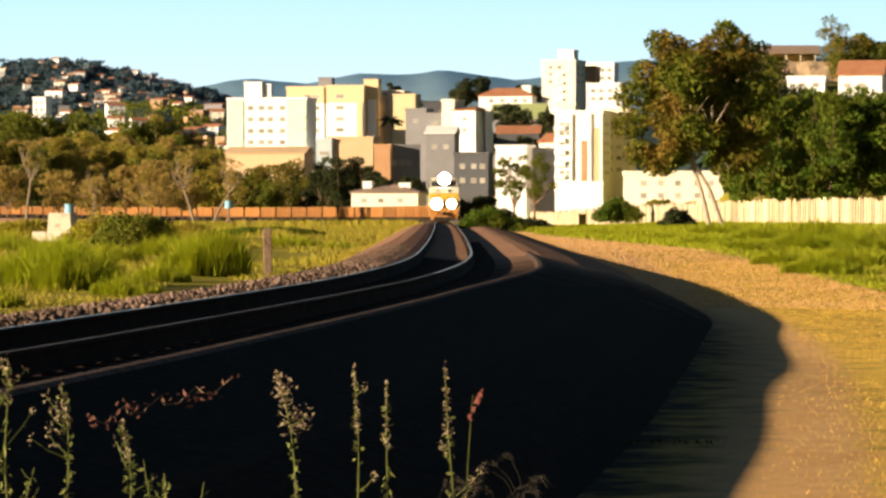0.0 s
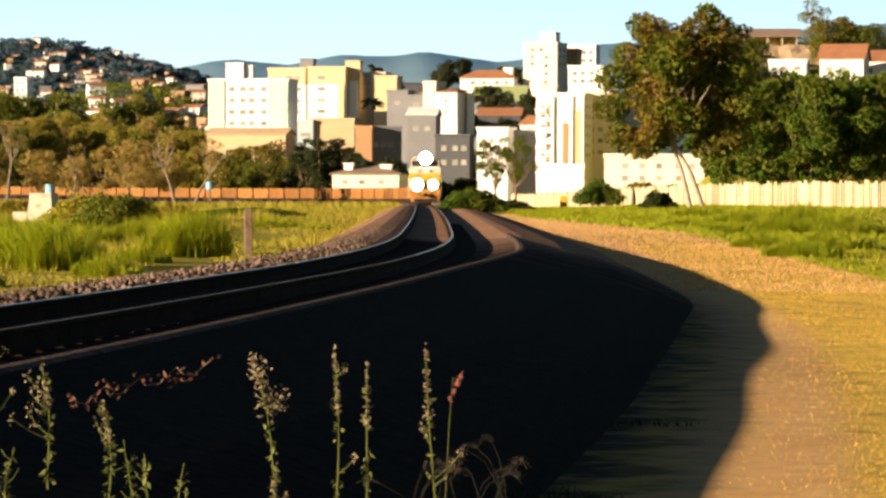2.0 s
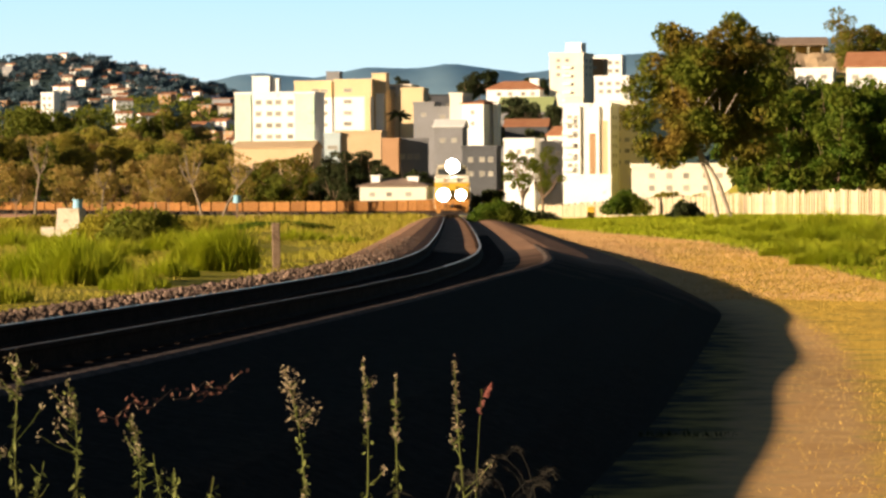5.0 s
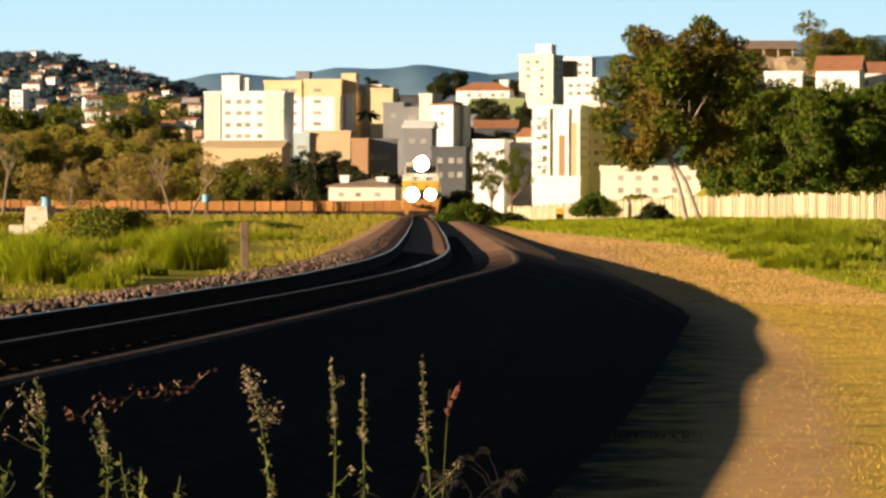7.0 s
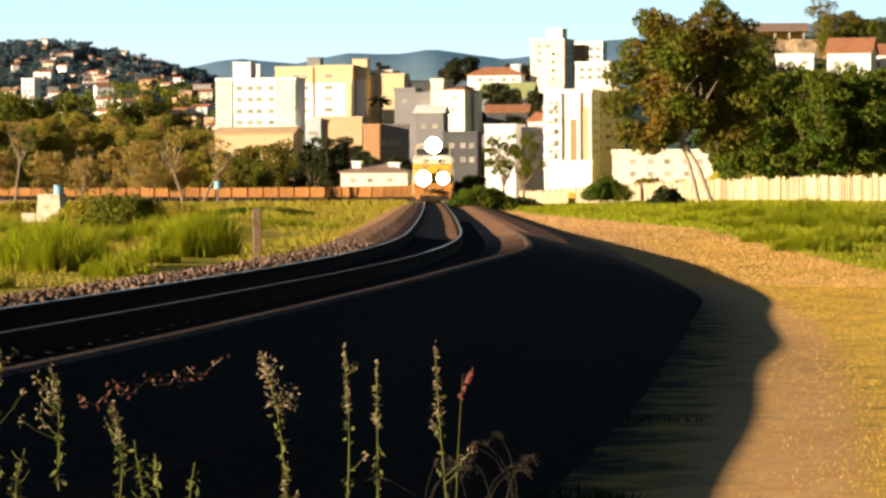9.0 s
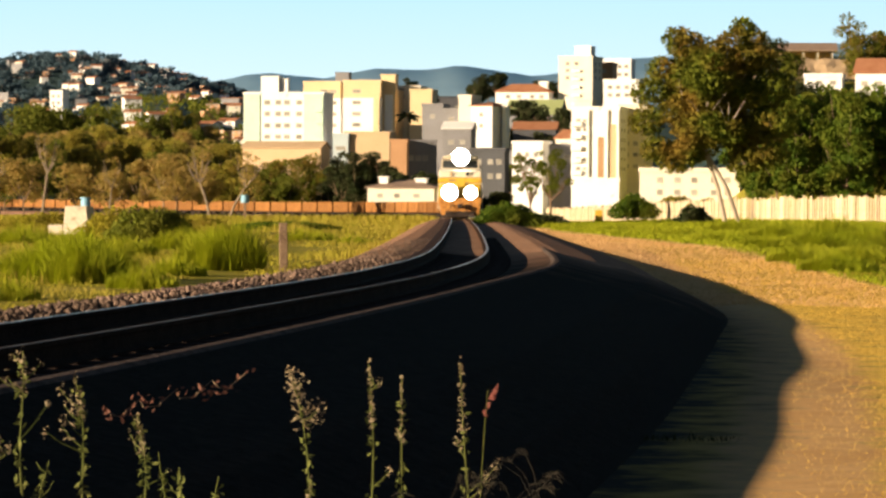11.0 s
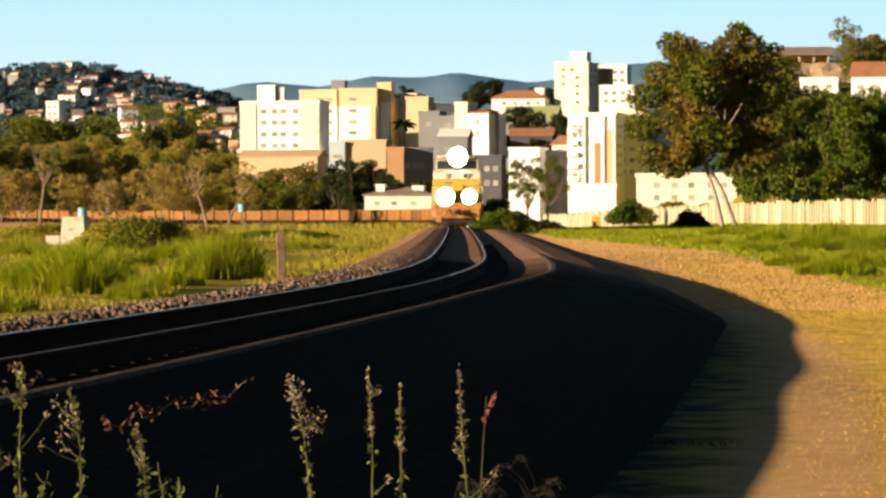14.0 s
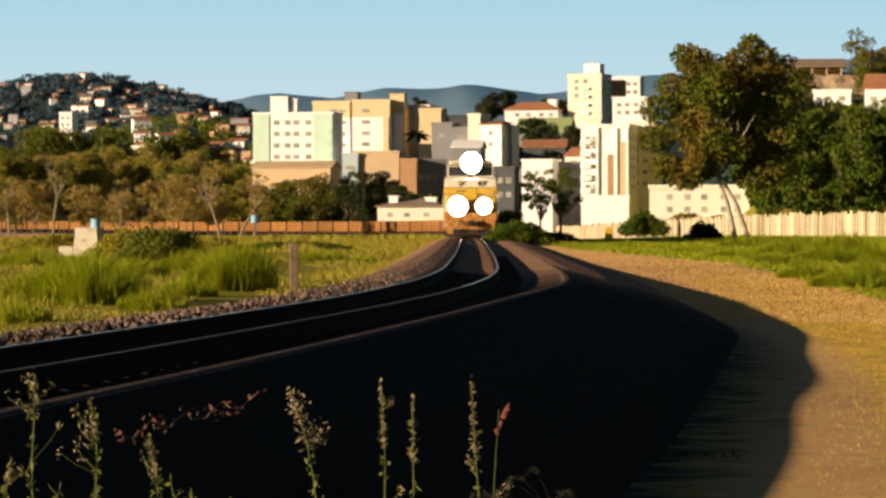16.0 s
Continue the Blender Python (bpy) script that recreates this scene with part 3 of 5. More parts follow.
        part("bogie_frame", boxed(-0.09, 0.09, -2.1, 2.1, 0.45, 0.95, bevel=0.04), DARK_STEEL, loco, m=pose(sx * 0.95, 15.0, 0))
    part("fuel_tank", boxed(-1.2, 1.2, 7.3, 11.7, 0.35, 1.05, bevel=0.12), DARK_STEEL, loco)
    for y in (2.4, 4.0, 5.6, 13.4, 15.0, 16.6):
        wheelset(loco, 0.535, 0.5, y, 0.5, DARK_STEEL)
    # radii take in the glare; the lamps themselves are far smaller
    lamp_unit(loco, "top_headlamp", 0.03, 2.20, 4.22, 0.60, "lit headlamp above the cab windows, widened to its glare")
    lamp_unit(loco, "ditch_lamp", -0.72, 0.12, 1.78, 0.56, "large lamp above the pilot, widened to its glare")
    lamp_unit(loco, "ditch_lamp", 0.72, 0.12, 1.78, 0.46, "smaller lamp over the pilot, widened to its glare")
    return loco


def frame_ring(w, h, t):
    bm = bmesh.new()
    box(bm, -w - t, w + t, -0.03, 0.03, h, h + t), box(bm, -w - t, w + t, -0.03, 0.03, -h - t, -h)
    box(bm, -w - t, -w, -0.03, 0.03, -h, h), box(bm, w, w + t, -0.03, 0.03, -h, h)
    return bm


def disc(r, depth):
    bm = bmesh.new()
    bmesh.ops.create_cone(bm, cap_ends=True, segments=20, radius1=r, radius2=r, depth=depth, matrix=Matrix.Rotation(math.pi / 2, 4, "X"))
    return bm


def ring(r0, r1, depth):
    bm = bmesh.new()
    n = 20
    vs = [[bm.verts.new((math.cos(k * math.tau / n) * r, y, math.sin(k * math.tau / n) * r)) for k in range(n)] for r, y in ((r0, -depth), (r1, -depth), (r1, depth), (r0, depth))]
    for i in range(4):
        for k in range(n):
            bm.faces.new((vs[i][k], vs[i][(k + 1) % n], vs[(i + 1) % 4][(k + 1) % n], vs[(i + 1) % 4][k]))
    return bm


WAGON = 10.0


def build_wagon():
    """an open ore gondola, its middle at y = 0"""
    wag = thing("ore_wagon", Matrix(), "rust-brown open ore wagon of riveted steel, coupled in a long train", "wagon", "wagons of the ore train")
    hull = bmesh.new()
    w, l = 1.45, 4.55
    box(hull, -w, -w + 0.06, -l, l, 1.05, 2.95), box(hull, w - 0.06, w, -l, l, 1.05, 2.95)
    box(hull, -w + 0.06, w - 0.06, -l, -l + 0.06, 1.05, 2.95), box(hull, -w + 0.06, w - 0.06, l - 0.06, l, 1.05, 2.95)
    box(hull, -w + 0.06, w - 0.06, -l + 0.06, l - 0.06, 1.05, 1.15)
    body = part("body", hull, RUST, wag)
    rim = bmesh.new()
    for sx in (-1, 1):
        box(rim, sx * (w + 0.03) - 0.07, sx * (w + 0.03) + 0.07, -l - 0.04, l + 0.04, 2.95, 3.07)
    box(rim, -w + 0.05, w - 0.05, -l - 0.04, -l + 0.10, 2.95, 3.07), box(rim, -w + 0.05, w - 0.05, l - 0.10, l + 0.04, 2.95, 3.07)
    part("top_rim", rim, RUST, wag)
    rib = boxed(-0.025, 0.025, -0.05, 0.05, 1.05, 2.93)
    first = None
    for sx in (-1, 1):
        for y in np.linspace(-l + 0.1, l - 0.1, 7):
            m = pose(sx * (w + 0.025), y, 0)
            if first is None:
                first = part("side_rib", rib, RUST, wag, m=m)
            else:
                same("side_rib", first.data, wag, m)
    ore = bmesh.new()
    bmesh.ops.create_grid(ore, x_segments=6, y_segments=14, size=1.0)
    for v in ore.verts:
        edge = (1 - v.co.x**2) * (1 - v.co.y**2)
        v.co = (v.co.x * 1.37, v.co.y * 4.45, 2.55 + 0.45 * edge + random.uniform(0, 0.06))
    part("ore_load", ore, SLEEPER, wag, "dark heaped ore")
    part("sill", boxed(-0.35, 0.35, -4.95, 4.95, 0.72, 1.05, bevel=0.02), DARK_STEEL, wag)
    for y in (-3.0, 3.0):
        bogie = part("bogie", boxed(-0.75, 0.75, -0.95, 0.95, 0.40, 0.70, bevel=0.05), DARK_STEEL, wag, m=pose(0, y, 0))
        for k in (-0.8, 0.8):
            wheelset(bogie, 0.535, 0.42, k, 0.42, DARK_STEEL)
    return wag


SPEED, LEAD = 8.75, run_at(327.0)


def coach_rows(back, half):
    """rows of a vehicle whose front runs `back` metres behind the train's front and whose body is 2 * half long"""
    rows = []
    for t in np.arange(0.0, 16.01, 1.0):
        front = LEAD - SPEED * t + back
        p, _ = on_track(front)
        q, _ = on_track(front + 2 * half)
        h = Vector(q - p)
        centre = p if half > 8 else (p + q) / 2
        rows.append((float(t), Matrix.Translation(centre) @ Matrix.Rotation(math.atan2(-h.x, h.y), 4, "Z") @ Matrix.Rotation(math.atan2(h.z, math.hypot(h.x, h.y)), 4, "X")))
    return rows


locomotive = build_locomotive()
helper_loco = copy_thing(locomotive, pose(0, 300, 0))
helper_loco["label"] = "second yellow diesel locomotive coupled behind the first"
wagon = build_wagon()
TRAIN = [wagon] + [copy_thing(wagon, pose(0, 400 + 10 * k, 0)) for k in range(84)]


# ---- town ----
def window_meshes():
    frame_ob = frame_ring(0.5, 0.5, 0.09)
    for v in frame_ob.verts:
        v.co.y -= 0.03
    a = bpy.data.meshes.new("window_frame")
    frame_ob.to_mesh(a), frame_ob.free()
    a.materials.append(FRAME_PAINT)
    b = bpy.data.meshes.new("pane")
    bm = boxed(-0.5, 0.5, -0.012, 0.012, -0.5, 0.5)
    bm.to_mesh(b), bm.free()
    b.materials.append(PANE)
    return a, b


FRAME_MESH, PANE_MESH = window_meshes()


def add_window(house, x, y, z, w, h, turn=0.0):
    m = pose(x, y, z, 0, 0, turn) @ Matrix.Diagonal((w * 0.78, 1, h * 0.78, 1))
    win = same("window", FRAME_MESH, house, m)
    same("pane", PANE_MESH, win, pose(0, -0.025, 0))


def gable(w, d, h, over=0.4):
    """a pitched roof, ridge along x, with real thickness"""
    bm = bmesh.new()
    rows = []
    for y, z in ((-d / 2 - over, -0.12), (0, h), (d / 2 + over, -0.12), (d / 2 + over, -0.28), (0, h - 0.2), (-d / 2 - over, -0.28)):
        rows.append([bm.verts.new((x, y, z)) for x in (-w / 2 - over, w / 2 + over)])
    for k in range(6):
        a, b = rows[k], rows[(k + 1) % 6]
        bm.faces.new((a[0], a[1], b[1], b[0]))
    bm.faces.new([r[0] for r in reversed(rows)])
    bm.faces.new([r[1] for r in rows])
    return bm


def hip(w, d, h, over=0.5):
    bm = bmesh.new()
    a, b = w / 2 + over, d / 2 + over
    low = [bm.verts.new(v) for v in ((-a, -b, -0.1), (a, -b, -0.1), (a, b, -0.1), (-a, b, -0.1))]
    under = [bm.verts.new((v.co.x, v.co.y, -0.3)) for v in low]
    run = max(a - b, 0.5)
    top = [bm.verts.new((-run, 0, h)), bm.verts.new((run, 0, h))]
    bm.faces.new((low[0], low[1], top[1], top[0])), bm.faces.new((low[2], low[3], top[0], top[1]))
    bm.faces.new((low[1], low[2], top[1])), bm.faces.new((low[3], low[0], top[0]))
    for k in range(4):
        bm.faces.new((under[k], under[(k + 1) % 4], low[(k + 1) % 4], low[k]))
    bm.faces.new(list(reversed(under)))
    return bm


def gable_wall(w, d, h, side):
    """the triangle of masonry under one end of a pitched roof"""
    bm = bmesh.new()
    for x0, x1 in (((-w / 2, -w / 2 + 0.25),), ((w / 2 - 0.25, w / 2),))[side]:
        a = [bm.verts.new((x0, y, z)) for y, z in ((-d / 2, 0), (d / 2, 0), (0, h))]
        b = [bm.verts.new((x1, y, z)) for y, z in ((-d / 2, 0), (d / 2, 0), (0, h))]
        bm.faces.new(a), bm.faces.new(list(reversed(b)))
        for k in range(3):
            bm.faces.new((a[k], b[k], b[(k + 1) % 3], a[(k + 1) % 3]))
    return bm


def building(x, y, z, w, h, d, turn, mat, label, roof="flat", roof_mat=None, roof_h=1.6, rows=(), cols=(), win=(1.3, 1.1), side=(), top=None, top_mat=None, name="building"):
    """front wall centre at (x, y), base z; rows: window heights above the base; cols: window places along the front from its middle"""
    house = thing(name, pose(x, y, z, 0, 0, turn), label, "building", "buildings of the town")
    cut = h - top if top else h
    part("wall", boxed(-w / 2, w / 2, 0, d, -12.0, cut), mat, house)
    if top:
        part("upper_wall", boxed(-w / 2 - 0.02, w / 2 + 0.02, -0.02, d + 0.02, cut, h), top_mat, house, "differently painted top storey")
    if roof == "flat":
        bm = bmesh.new()
        e = 0.18
        box(bm, -w / 2 - e, w / 2 + e, -e, 0.25, h, h + 0.7), box(bm, -w / 2 - e, w / 2 + e, d - 0.25, d + e, h, h + 0.7)
        box(bm, -w / 2 - e, -w / 2 + 0.25, 0.25, d - 0.25, h, h + 0.7), box(bm, w / 2 - 0.25, w / 2 + e, 0.25, d - 0.25, h, h + 0.7)
        part("parapet", bm, top_mat or mat, house)
        part("roof", boxed(-w / 2 + 0.25, w / 2 - 0.25, 0.25, d - 0.25, h + 0.02, h + 0.2), GREY_WALL, house, "grey flat roof")
    else:
        bm = gable(w, d, roof_h) if roof == "gable" else hip(w, d, roof_h)
        part("roof", bm, roof_mat or TILE, house, "", pose(0, d / 2, h + 0.3))
        if roof == "gable":
            for e in (0, 1):
                part("gable_wall", gable_wall(w, d, roof_h, e), mat, house, "", pose(0, d / 2, h))
    for rz in rows:
        for cx in cols:
            add_window(house, cx, 0, rz, win[0], win[1])
        for sy in side:
            add_window(house, w / 2, sy, rz, win[0], win[1], 90)
    return house


def tower_box(house, x, y, z, w, d, h, mat, name="roof_tower", label=""):
    ob = part(name, boxed(-w / 2, w / 2, 0, d, 0, h), mat, house, label, pose(x, y, z))
    part("cap", boxed(-w / 2 - 0.2, w / 2 + 0.2, -0.2, d + 0.2, h, h + 0.25), mat, ob)
    return ob


def column(house, x, w, z0, z1, mat, proud=0.5, name="pilaster", label=""):
    return part(name, boxed(x - w / 2, x + w / 2, -proud, -0.005, z0, z1), mat, house, label)


white_block = building(-38.5, 870.0, 10.1, 21.1, 19.1, 11.0, -11, WHITE, "white and mint apartment block of five storeys", rows=(17.1, 14.2, 11.2, 8.3, 5.2,), cols=(-8.0, -4.3, -1.4, 0.9, 4.1, 7.8,), win=(1.7, 1.3), name="apartment_block")
for k in range(5):
    part("balcony", boxed(8.6, 10.6, -0.9, -0.26, 2.6 + 3.0 * k, 3.6 + 3.0 * k, bevel=0.03), MINT, white_block, "mint balcony")
tower_box(white_block, -0.3, 2.5, 19.9, 1.6, 2.0, 3.2, WHITE, "roof_vent")
tower_box(white_block, -4.0, 1.5, 19.9, 4.6, 4.0, 3.8, WHITE)
for cx, cw in ((-8.3, 4.2), (7.9, 5.0)):
    column(white_block, cx, cw, -8, 19.3, MINT, 0.25, "painted_bay", "mint green wall bay")
building(-23.6, 860.0, 10.0, 4.1, 8.5, 9.0, -14, PALE_BLUE, "pale blue rendered annexe beside the block", rows=(5.4,), cols=(0.1,), win=(3.0, 1.2))
building(-36.5, 815.0, 8.2, 19.6, 6.4, 8.0, -14, OCHRE, "long low sandy-coloured shed with a weathered roof", roof="gable", roof_h=1.5, roof_mat=OCHRE)
tan_a = building(-29.9, 905.0, 15.7, 10.0, 17.6, 12.0, -10, WHITE, "tan and white apartment block", rows=(15.5, 12.5, 9.5, 6.5,), cols=(0.7, 3.1,), win=(2.2, 1.1), top=3.8, top_mat=TAN, name="apartment_block")
tan_b = building(-19.1, 900.0, 15.6, 10.1, 17.9, 13.0, -10, WHITE, "tan and white apartment block with a stair tower", rows=(15.6, 12.6, 9.6, 6.7,), cols=(-1.4,), win=(2.4, 1.1), top=4.0, top_mat=TAN, name="apartment_block")
tower_box(tan_b, -6.2, 4.0, 17.8, 3.6, 4.0, 2.8, GREY_WALL)
column(tan_b, 4.0, 1.6, 0, 14.0, TAN, 0.4, "painted_bay", "tan wall bay")
tan_c = building(-12.2, 902.0, 15.6, 4.0, 15.5, 12.0, -10, TAN, "tan stair block with a white shaft", name="apartment_block")
tower_box(tan_c, 0.0, 0.0, 15.4, 3.9, 4.5, 4.6, TAN)
column(tan_c, 0.3, 2.2, 0, 14.8, WHITE, 0.5, "shaft", "white ventilation shaft")
building(-7.0, 915.0, 15.8, 6.8, 16.8, 12.0, -10, CREAM_WALL, "cream apartment block behind a palm", rows=(16.5, 14.5,), cols=(-1.7,), win=(1.8, 1.3), name="apartment_block")
building(-3.4, 900.0, 15.6, 5.9, 15.6, 10.0, -8, TAN, "plain tan apartment block", name="apartment_block")
building(-16.9, 860.0, 10.7, 11.6, 8.3, 10.0, -8, OCHRE, "low beige retaining building below the tower blocks", name="building")
building(-0.3, 840.0, 14.7, 5.2, 10.9, 8.0, -12, GREY_WALL, "grey rendered house wall with its shade put into the colour", rows=(8.4,), cols=(0.0,))
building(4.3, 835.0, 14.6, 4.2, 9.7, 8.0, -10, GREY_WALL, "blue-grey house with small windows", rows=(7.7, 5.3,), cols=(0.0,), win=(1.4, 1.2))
building(7.6, 830.0, 14.5, 3.2, 13.0, 9.0, -16, CREAM_WALL, "narrow cream stair tower", name="building")
building(11.7, 828.0, 14.5, 5.6, 10.9, 11.0, -24, WHITE, "cream house with a low clay roof", rows=(8.8, 6.1,), cols=(-0.1,), win=(1.2, 1.2), roof="hip", roof_h=0.8)
building(15.5, 832.0, 14.5, 2.5, 10.5, 9.0, 8, TAN, "tan painted party wall", name="building")
building(17.3, 830.0, 14.5, 1.1, 10.5, 8.0, -5, WHITE, "narrow white rendered wall", name="building")
building(-8.0, 780.0, 7.9, 3.8, 7.7, 9.0, -6, BRICK_WALL, "bare brick end of a building", name="building")
building(-2.7, 784.0, 7.9, 7.0, 7.7, 9.0, 6, GREY_WALL, "grey shed with three dark openings", rows=(4.1,), cols=(-2.5, -0.8, 0.8,), win=(1.3, 1.3))
low_house = building(-6.6, 690.0, 0.6, 13.8, 4.1, 10.0, -10, CREAM_WALL, "low cream house with a hipped roof and water tanks", rows=(2.5,), cols=(-4.3, -0.8, 3.2,), win=(1.3, 1.0), roof="hip", roof_h=1.4, roof_mat=SHED_ROOF, name="house")
tower_box(low_house, -4.0, 2.0, 4.0, 1.8, 1.8, 2.2, WHITE, "water_tower", "white water tank housing")
tower_box(low_house, 3.6, 3.0, 4.0, 2.2, 2.0, 1.9, WHITE, "water_tower", "white water tank housing")
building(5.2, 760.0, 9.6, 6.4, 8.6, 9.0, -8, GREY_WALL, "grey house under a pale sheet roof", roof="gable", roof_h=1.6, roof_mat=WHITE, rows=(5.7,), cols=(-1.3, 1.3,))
building(11.8, 740.0, 4.5, 7.5, 8.6, 9.0, -8, SHADED_WALL, "grey building beside the line, darkened in colour for its shade", rows=(6.2, 3.1,), cols=(-1.9, 0.6, 2.5,), win=(1.2, 1.2))
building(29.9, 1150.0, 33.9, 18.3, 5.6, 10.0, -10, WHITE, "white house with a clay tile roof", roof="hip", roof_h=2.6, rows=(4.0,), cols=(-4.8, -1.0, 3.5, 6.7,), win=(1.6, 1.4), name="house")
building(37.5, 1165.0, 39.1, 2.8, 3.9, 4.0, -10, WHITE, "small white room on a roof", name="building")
building(30.2, 1040.0, 17.8, 16.5, 11.1, 16.0, -12, GREY_WALL, "terrace painted grey for its shade under a long green sheet roof", roof="gable", roof_h=4.6, roof_mat=GREEN_ROOF, rows=(8.7, 5.5,), cols=(-4.9, -0.6, 4.6,), win=(2.0, 1.4))
building(26.8, 900.0, 11.1, 11.3, 10.2, 10.0, -6, SHADED_WALL, "brick house among trees, painted dark for its shade", rows=(6.7,), cols=(-2.6, 1.9,), roof="gable", roof_h=2.0)
high_block = building(48.0, 1150.0, 32.9, 11.9, 18.2, 13.0, -18, CREAM_WALL, "pale apartment tower on the hill", rows=(16.3, 14.0, 11.5,), cols=(-2.8, 0.3,), win=(1.6, 1.4), side=(4, 9), name="apartment_block")
for k in range(5):
    part("balcony", boxed(-1.2, 1.8, -0.8, -0.01, 2.2 + 2.8 * k, 3.1 + 2.8 * k, bevel=0.03), WHITE, high_block, "white balcony")
tower_box(high_block, 2.0, 2.0, 18.5, 5.5, 6, 3.6, WHITE)
building(58.0, 1160.0, 35.1, 6.3, 14.3, 10.0, -12, BRICK_WALL, "brick house on the hill", rows=(12.0,), cols=(0.0,), win=(1.6, 1.4), name="house")
building(63.3, 1190.0, 36.0, 11.8, 15.9, 10.0, -12, WHITE, "white flats on the hill", rows=(13.9, 11.1,), cols=(1.8, 4.2,), win=(1.6, 1.4), name="building")
building(55.1, 1000.0, 23.8, 10.4, 14.0, 11.0, -12, WHITE, "white house stepping up the hill", rows=(12.3, 10.0,), cols=(-3.2, -0.8, 1.8,), win=(1.5, 1.2), name="house")
tall_white = building(34.6, 725.0, 3.2, 10.4, 18.6, 12.0, -12, WHITE, "tall white apartment block with narrow dark bays", rows=(16.3, 14.3, 12.2, 10.2, 8.1, 6.0,), cols=(-3.7, -2.2,), win=(1.2, 0.9), side=(3, 7), name="apartment_block")
# the bay's dark recess is only a brown strip on the wall
column(tall_white, 1.2, 1.3, -2, 12.8, BROWN_WALL, 0.12, "bay_strip", "dark brown strip painted for a recessed bay")
column(tall_white, 3.9, 1.4, -2, 15.5, OCHRE, 0.15, "painted_bay", "tan wall bay")
for k in range(6):
    part("balcony", boxed(-5.2, -2.9, -0.9, -0.01, 2.0 + 2.6 * k, 3.0 + 2.6 * k, bevel=0.03), WHITE, tall_white, "white balcony")
for cx in (-1.6, 2.5, 4.9):
    column(tall_white, cx, 0.5, -2, 18.5, WHITE, 0.55, "pilaster", "white pilaster")
tower_box(tall_white, -2.9, 1.0, 18.9, 3.8, 5, 1.6, CREAM_WALL)
building(43.1, 735.0, 3.2, 6.0, 19.4, 10.0, -12, CREAM_WALL, "cream apartment block behind the tree", rows=(16.5, 14.1, 11.6, 9.2, 6.7,), cols=(-1.3, 0.7,), win=(1.2, 1.0), name="apartment_block")
building(20.1, 725.0, 4.2, 6.7, 10.2, 9.0, -14, WHITE, "white three-storey house with small windows", rows=(7.9, 5.3, 2.7,), cols=(-1.9, -0.1, 1.8,), win=(1.0, 1.2), name="house")
building(27.7, 730.0, 4.2, 8.4, 9.7, 9.0, -4, GREY_WALL, "grey rendered house with its shade put into the colour", rows=(7.5,), cols=(-2.0, 1.0,), win=(1.4, 1.2), name="house")
building(30.0, 780.0, 12.4, 4.5, 4.2, 9.0, -30, CREAM_WALL, "cream house with a gable", roof="gable", roof_h=2.0, rows=(2.9,), cols=(0.0,), win=(1.8, 1.2), name="house")
building(33.5, 700.0, 2.7, 9.8, 3.7, 5.0, -12, WHITE, "plain white yard wall", name="building")
building(39.3, 520.0, 0.9, 15.4, 5.7, 9.0, -10, CREAM_WALL, "long cream house behind the fence", rows=(4.5, 2.6,), cols=(-4.6, -1.9, 0.7, 3.7, 5.8,), win=(1.0, 1.0), name="house")
building(73.2, 560.0, 17.9, 7.2, 5.6, 9.0, -14, WHITE, "white house with a clay tile roof on the slope", roof="gable", roof_h=2.4, rows=(3.9,), cols=(-2.1, 0.2,), win=(1.2, 1.0), name="house")
building(81.5, 572.0, 18.6, 8.0, 5.0, 9.0, -12, WHITE, "white house with a dull clay roof on the slope", roof="gable", roof_h=1.8, rows=(3.4,), cols=(-2.0, 1.6), win=(1.2, 1.0), name="house")
building(67.7, 590.0, 20.6, 6.5, 3.3, 8.0, -10, WHITE, "low white house on the slope", rows=(2.4,), cols=(-0.7, 1.7,), win=(1.2, 0.8), name="house")
building(-166.9, 1500.0, 37.4, 5.9, 12.5, 8.0, -14, WHITE, "white tower block on the hillside", rows=(10.5, 7.5, 4.5,), cols=(-1.4, 1.1,), win=(1.6, 1.6), name="apartment_block")


def open_shed():
    """a long roof on posts at the hilltop"""
    shed = thing("open_shed", pose(67.0, 640, 27.7, 0, 0, -4), "long open shed with a weathered brown roof on posts", "shed")
    part("roof", gable(17.5, 9, 1.5), SHED_ROOF, shed, "weathered brown roof", pose(0, 4.5, 3.3))
    for k in range(7):
        part("post", boxed(-0.12, 0.12, -0.12, 0.12, -3, 3.2), CONCRETE, shed, m=pose(-8.1 + 2.7 * k, 0.4, 0))
        part("post", boxed(-0.12, 0.12, -0.12, 0.12, -3, 3.2), CONCRETE, shed, m=pose(-8.1 + 2.7 * k, 8.6, 0))
    part("back_wall", boxed(-8.4, 8.4, 8.75, 9.0, -3, 3.1), OCHRE, shed, "ochre back wall")


open_shed()


def slope_cut():
    """bare earth bank below the shed"""
    bm = bmesh.new()
    bmesh.ops.create_grid(bm, x_segments=24, y_segments=6, size=1)
    for v in bm.verts:
        x, u = v.co.x * 13, v.co.y
        v.co = (x, 6 + 5 * u + 0.5 * noise.noise((x * .3, u, 0)), 2.0 * u + 0.5 * noise.noise((x * .5, u * 2, 3)))
    ob = part("earth_bank", bm, OCHRE, None, "", pose(68.33, 622, 26.96))
    tagged(ob, "bare ochre earth bank below the shed", "bank", kind="structure")


slope_cut()


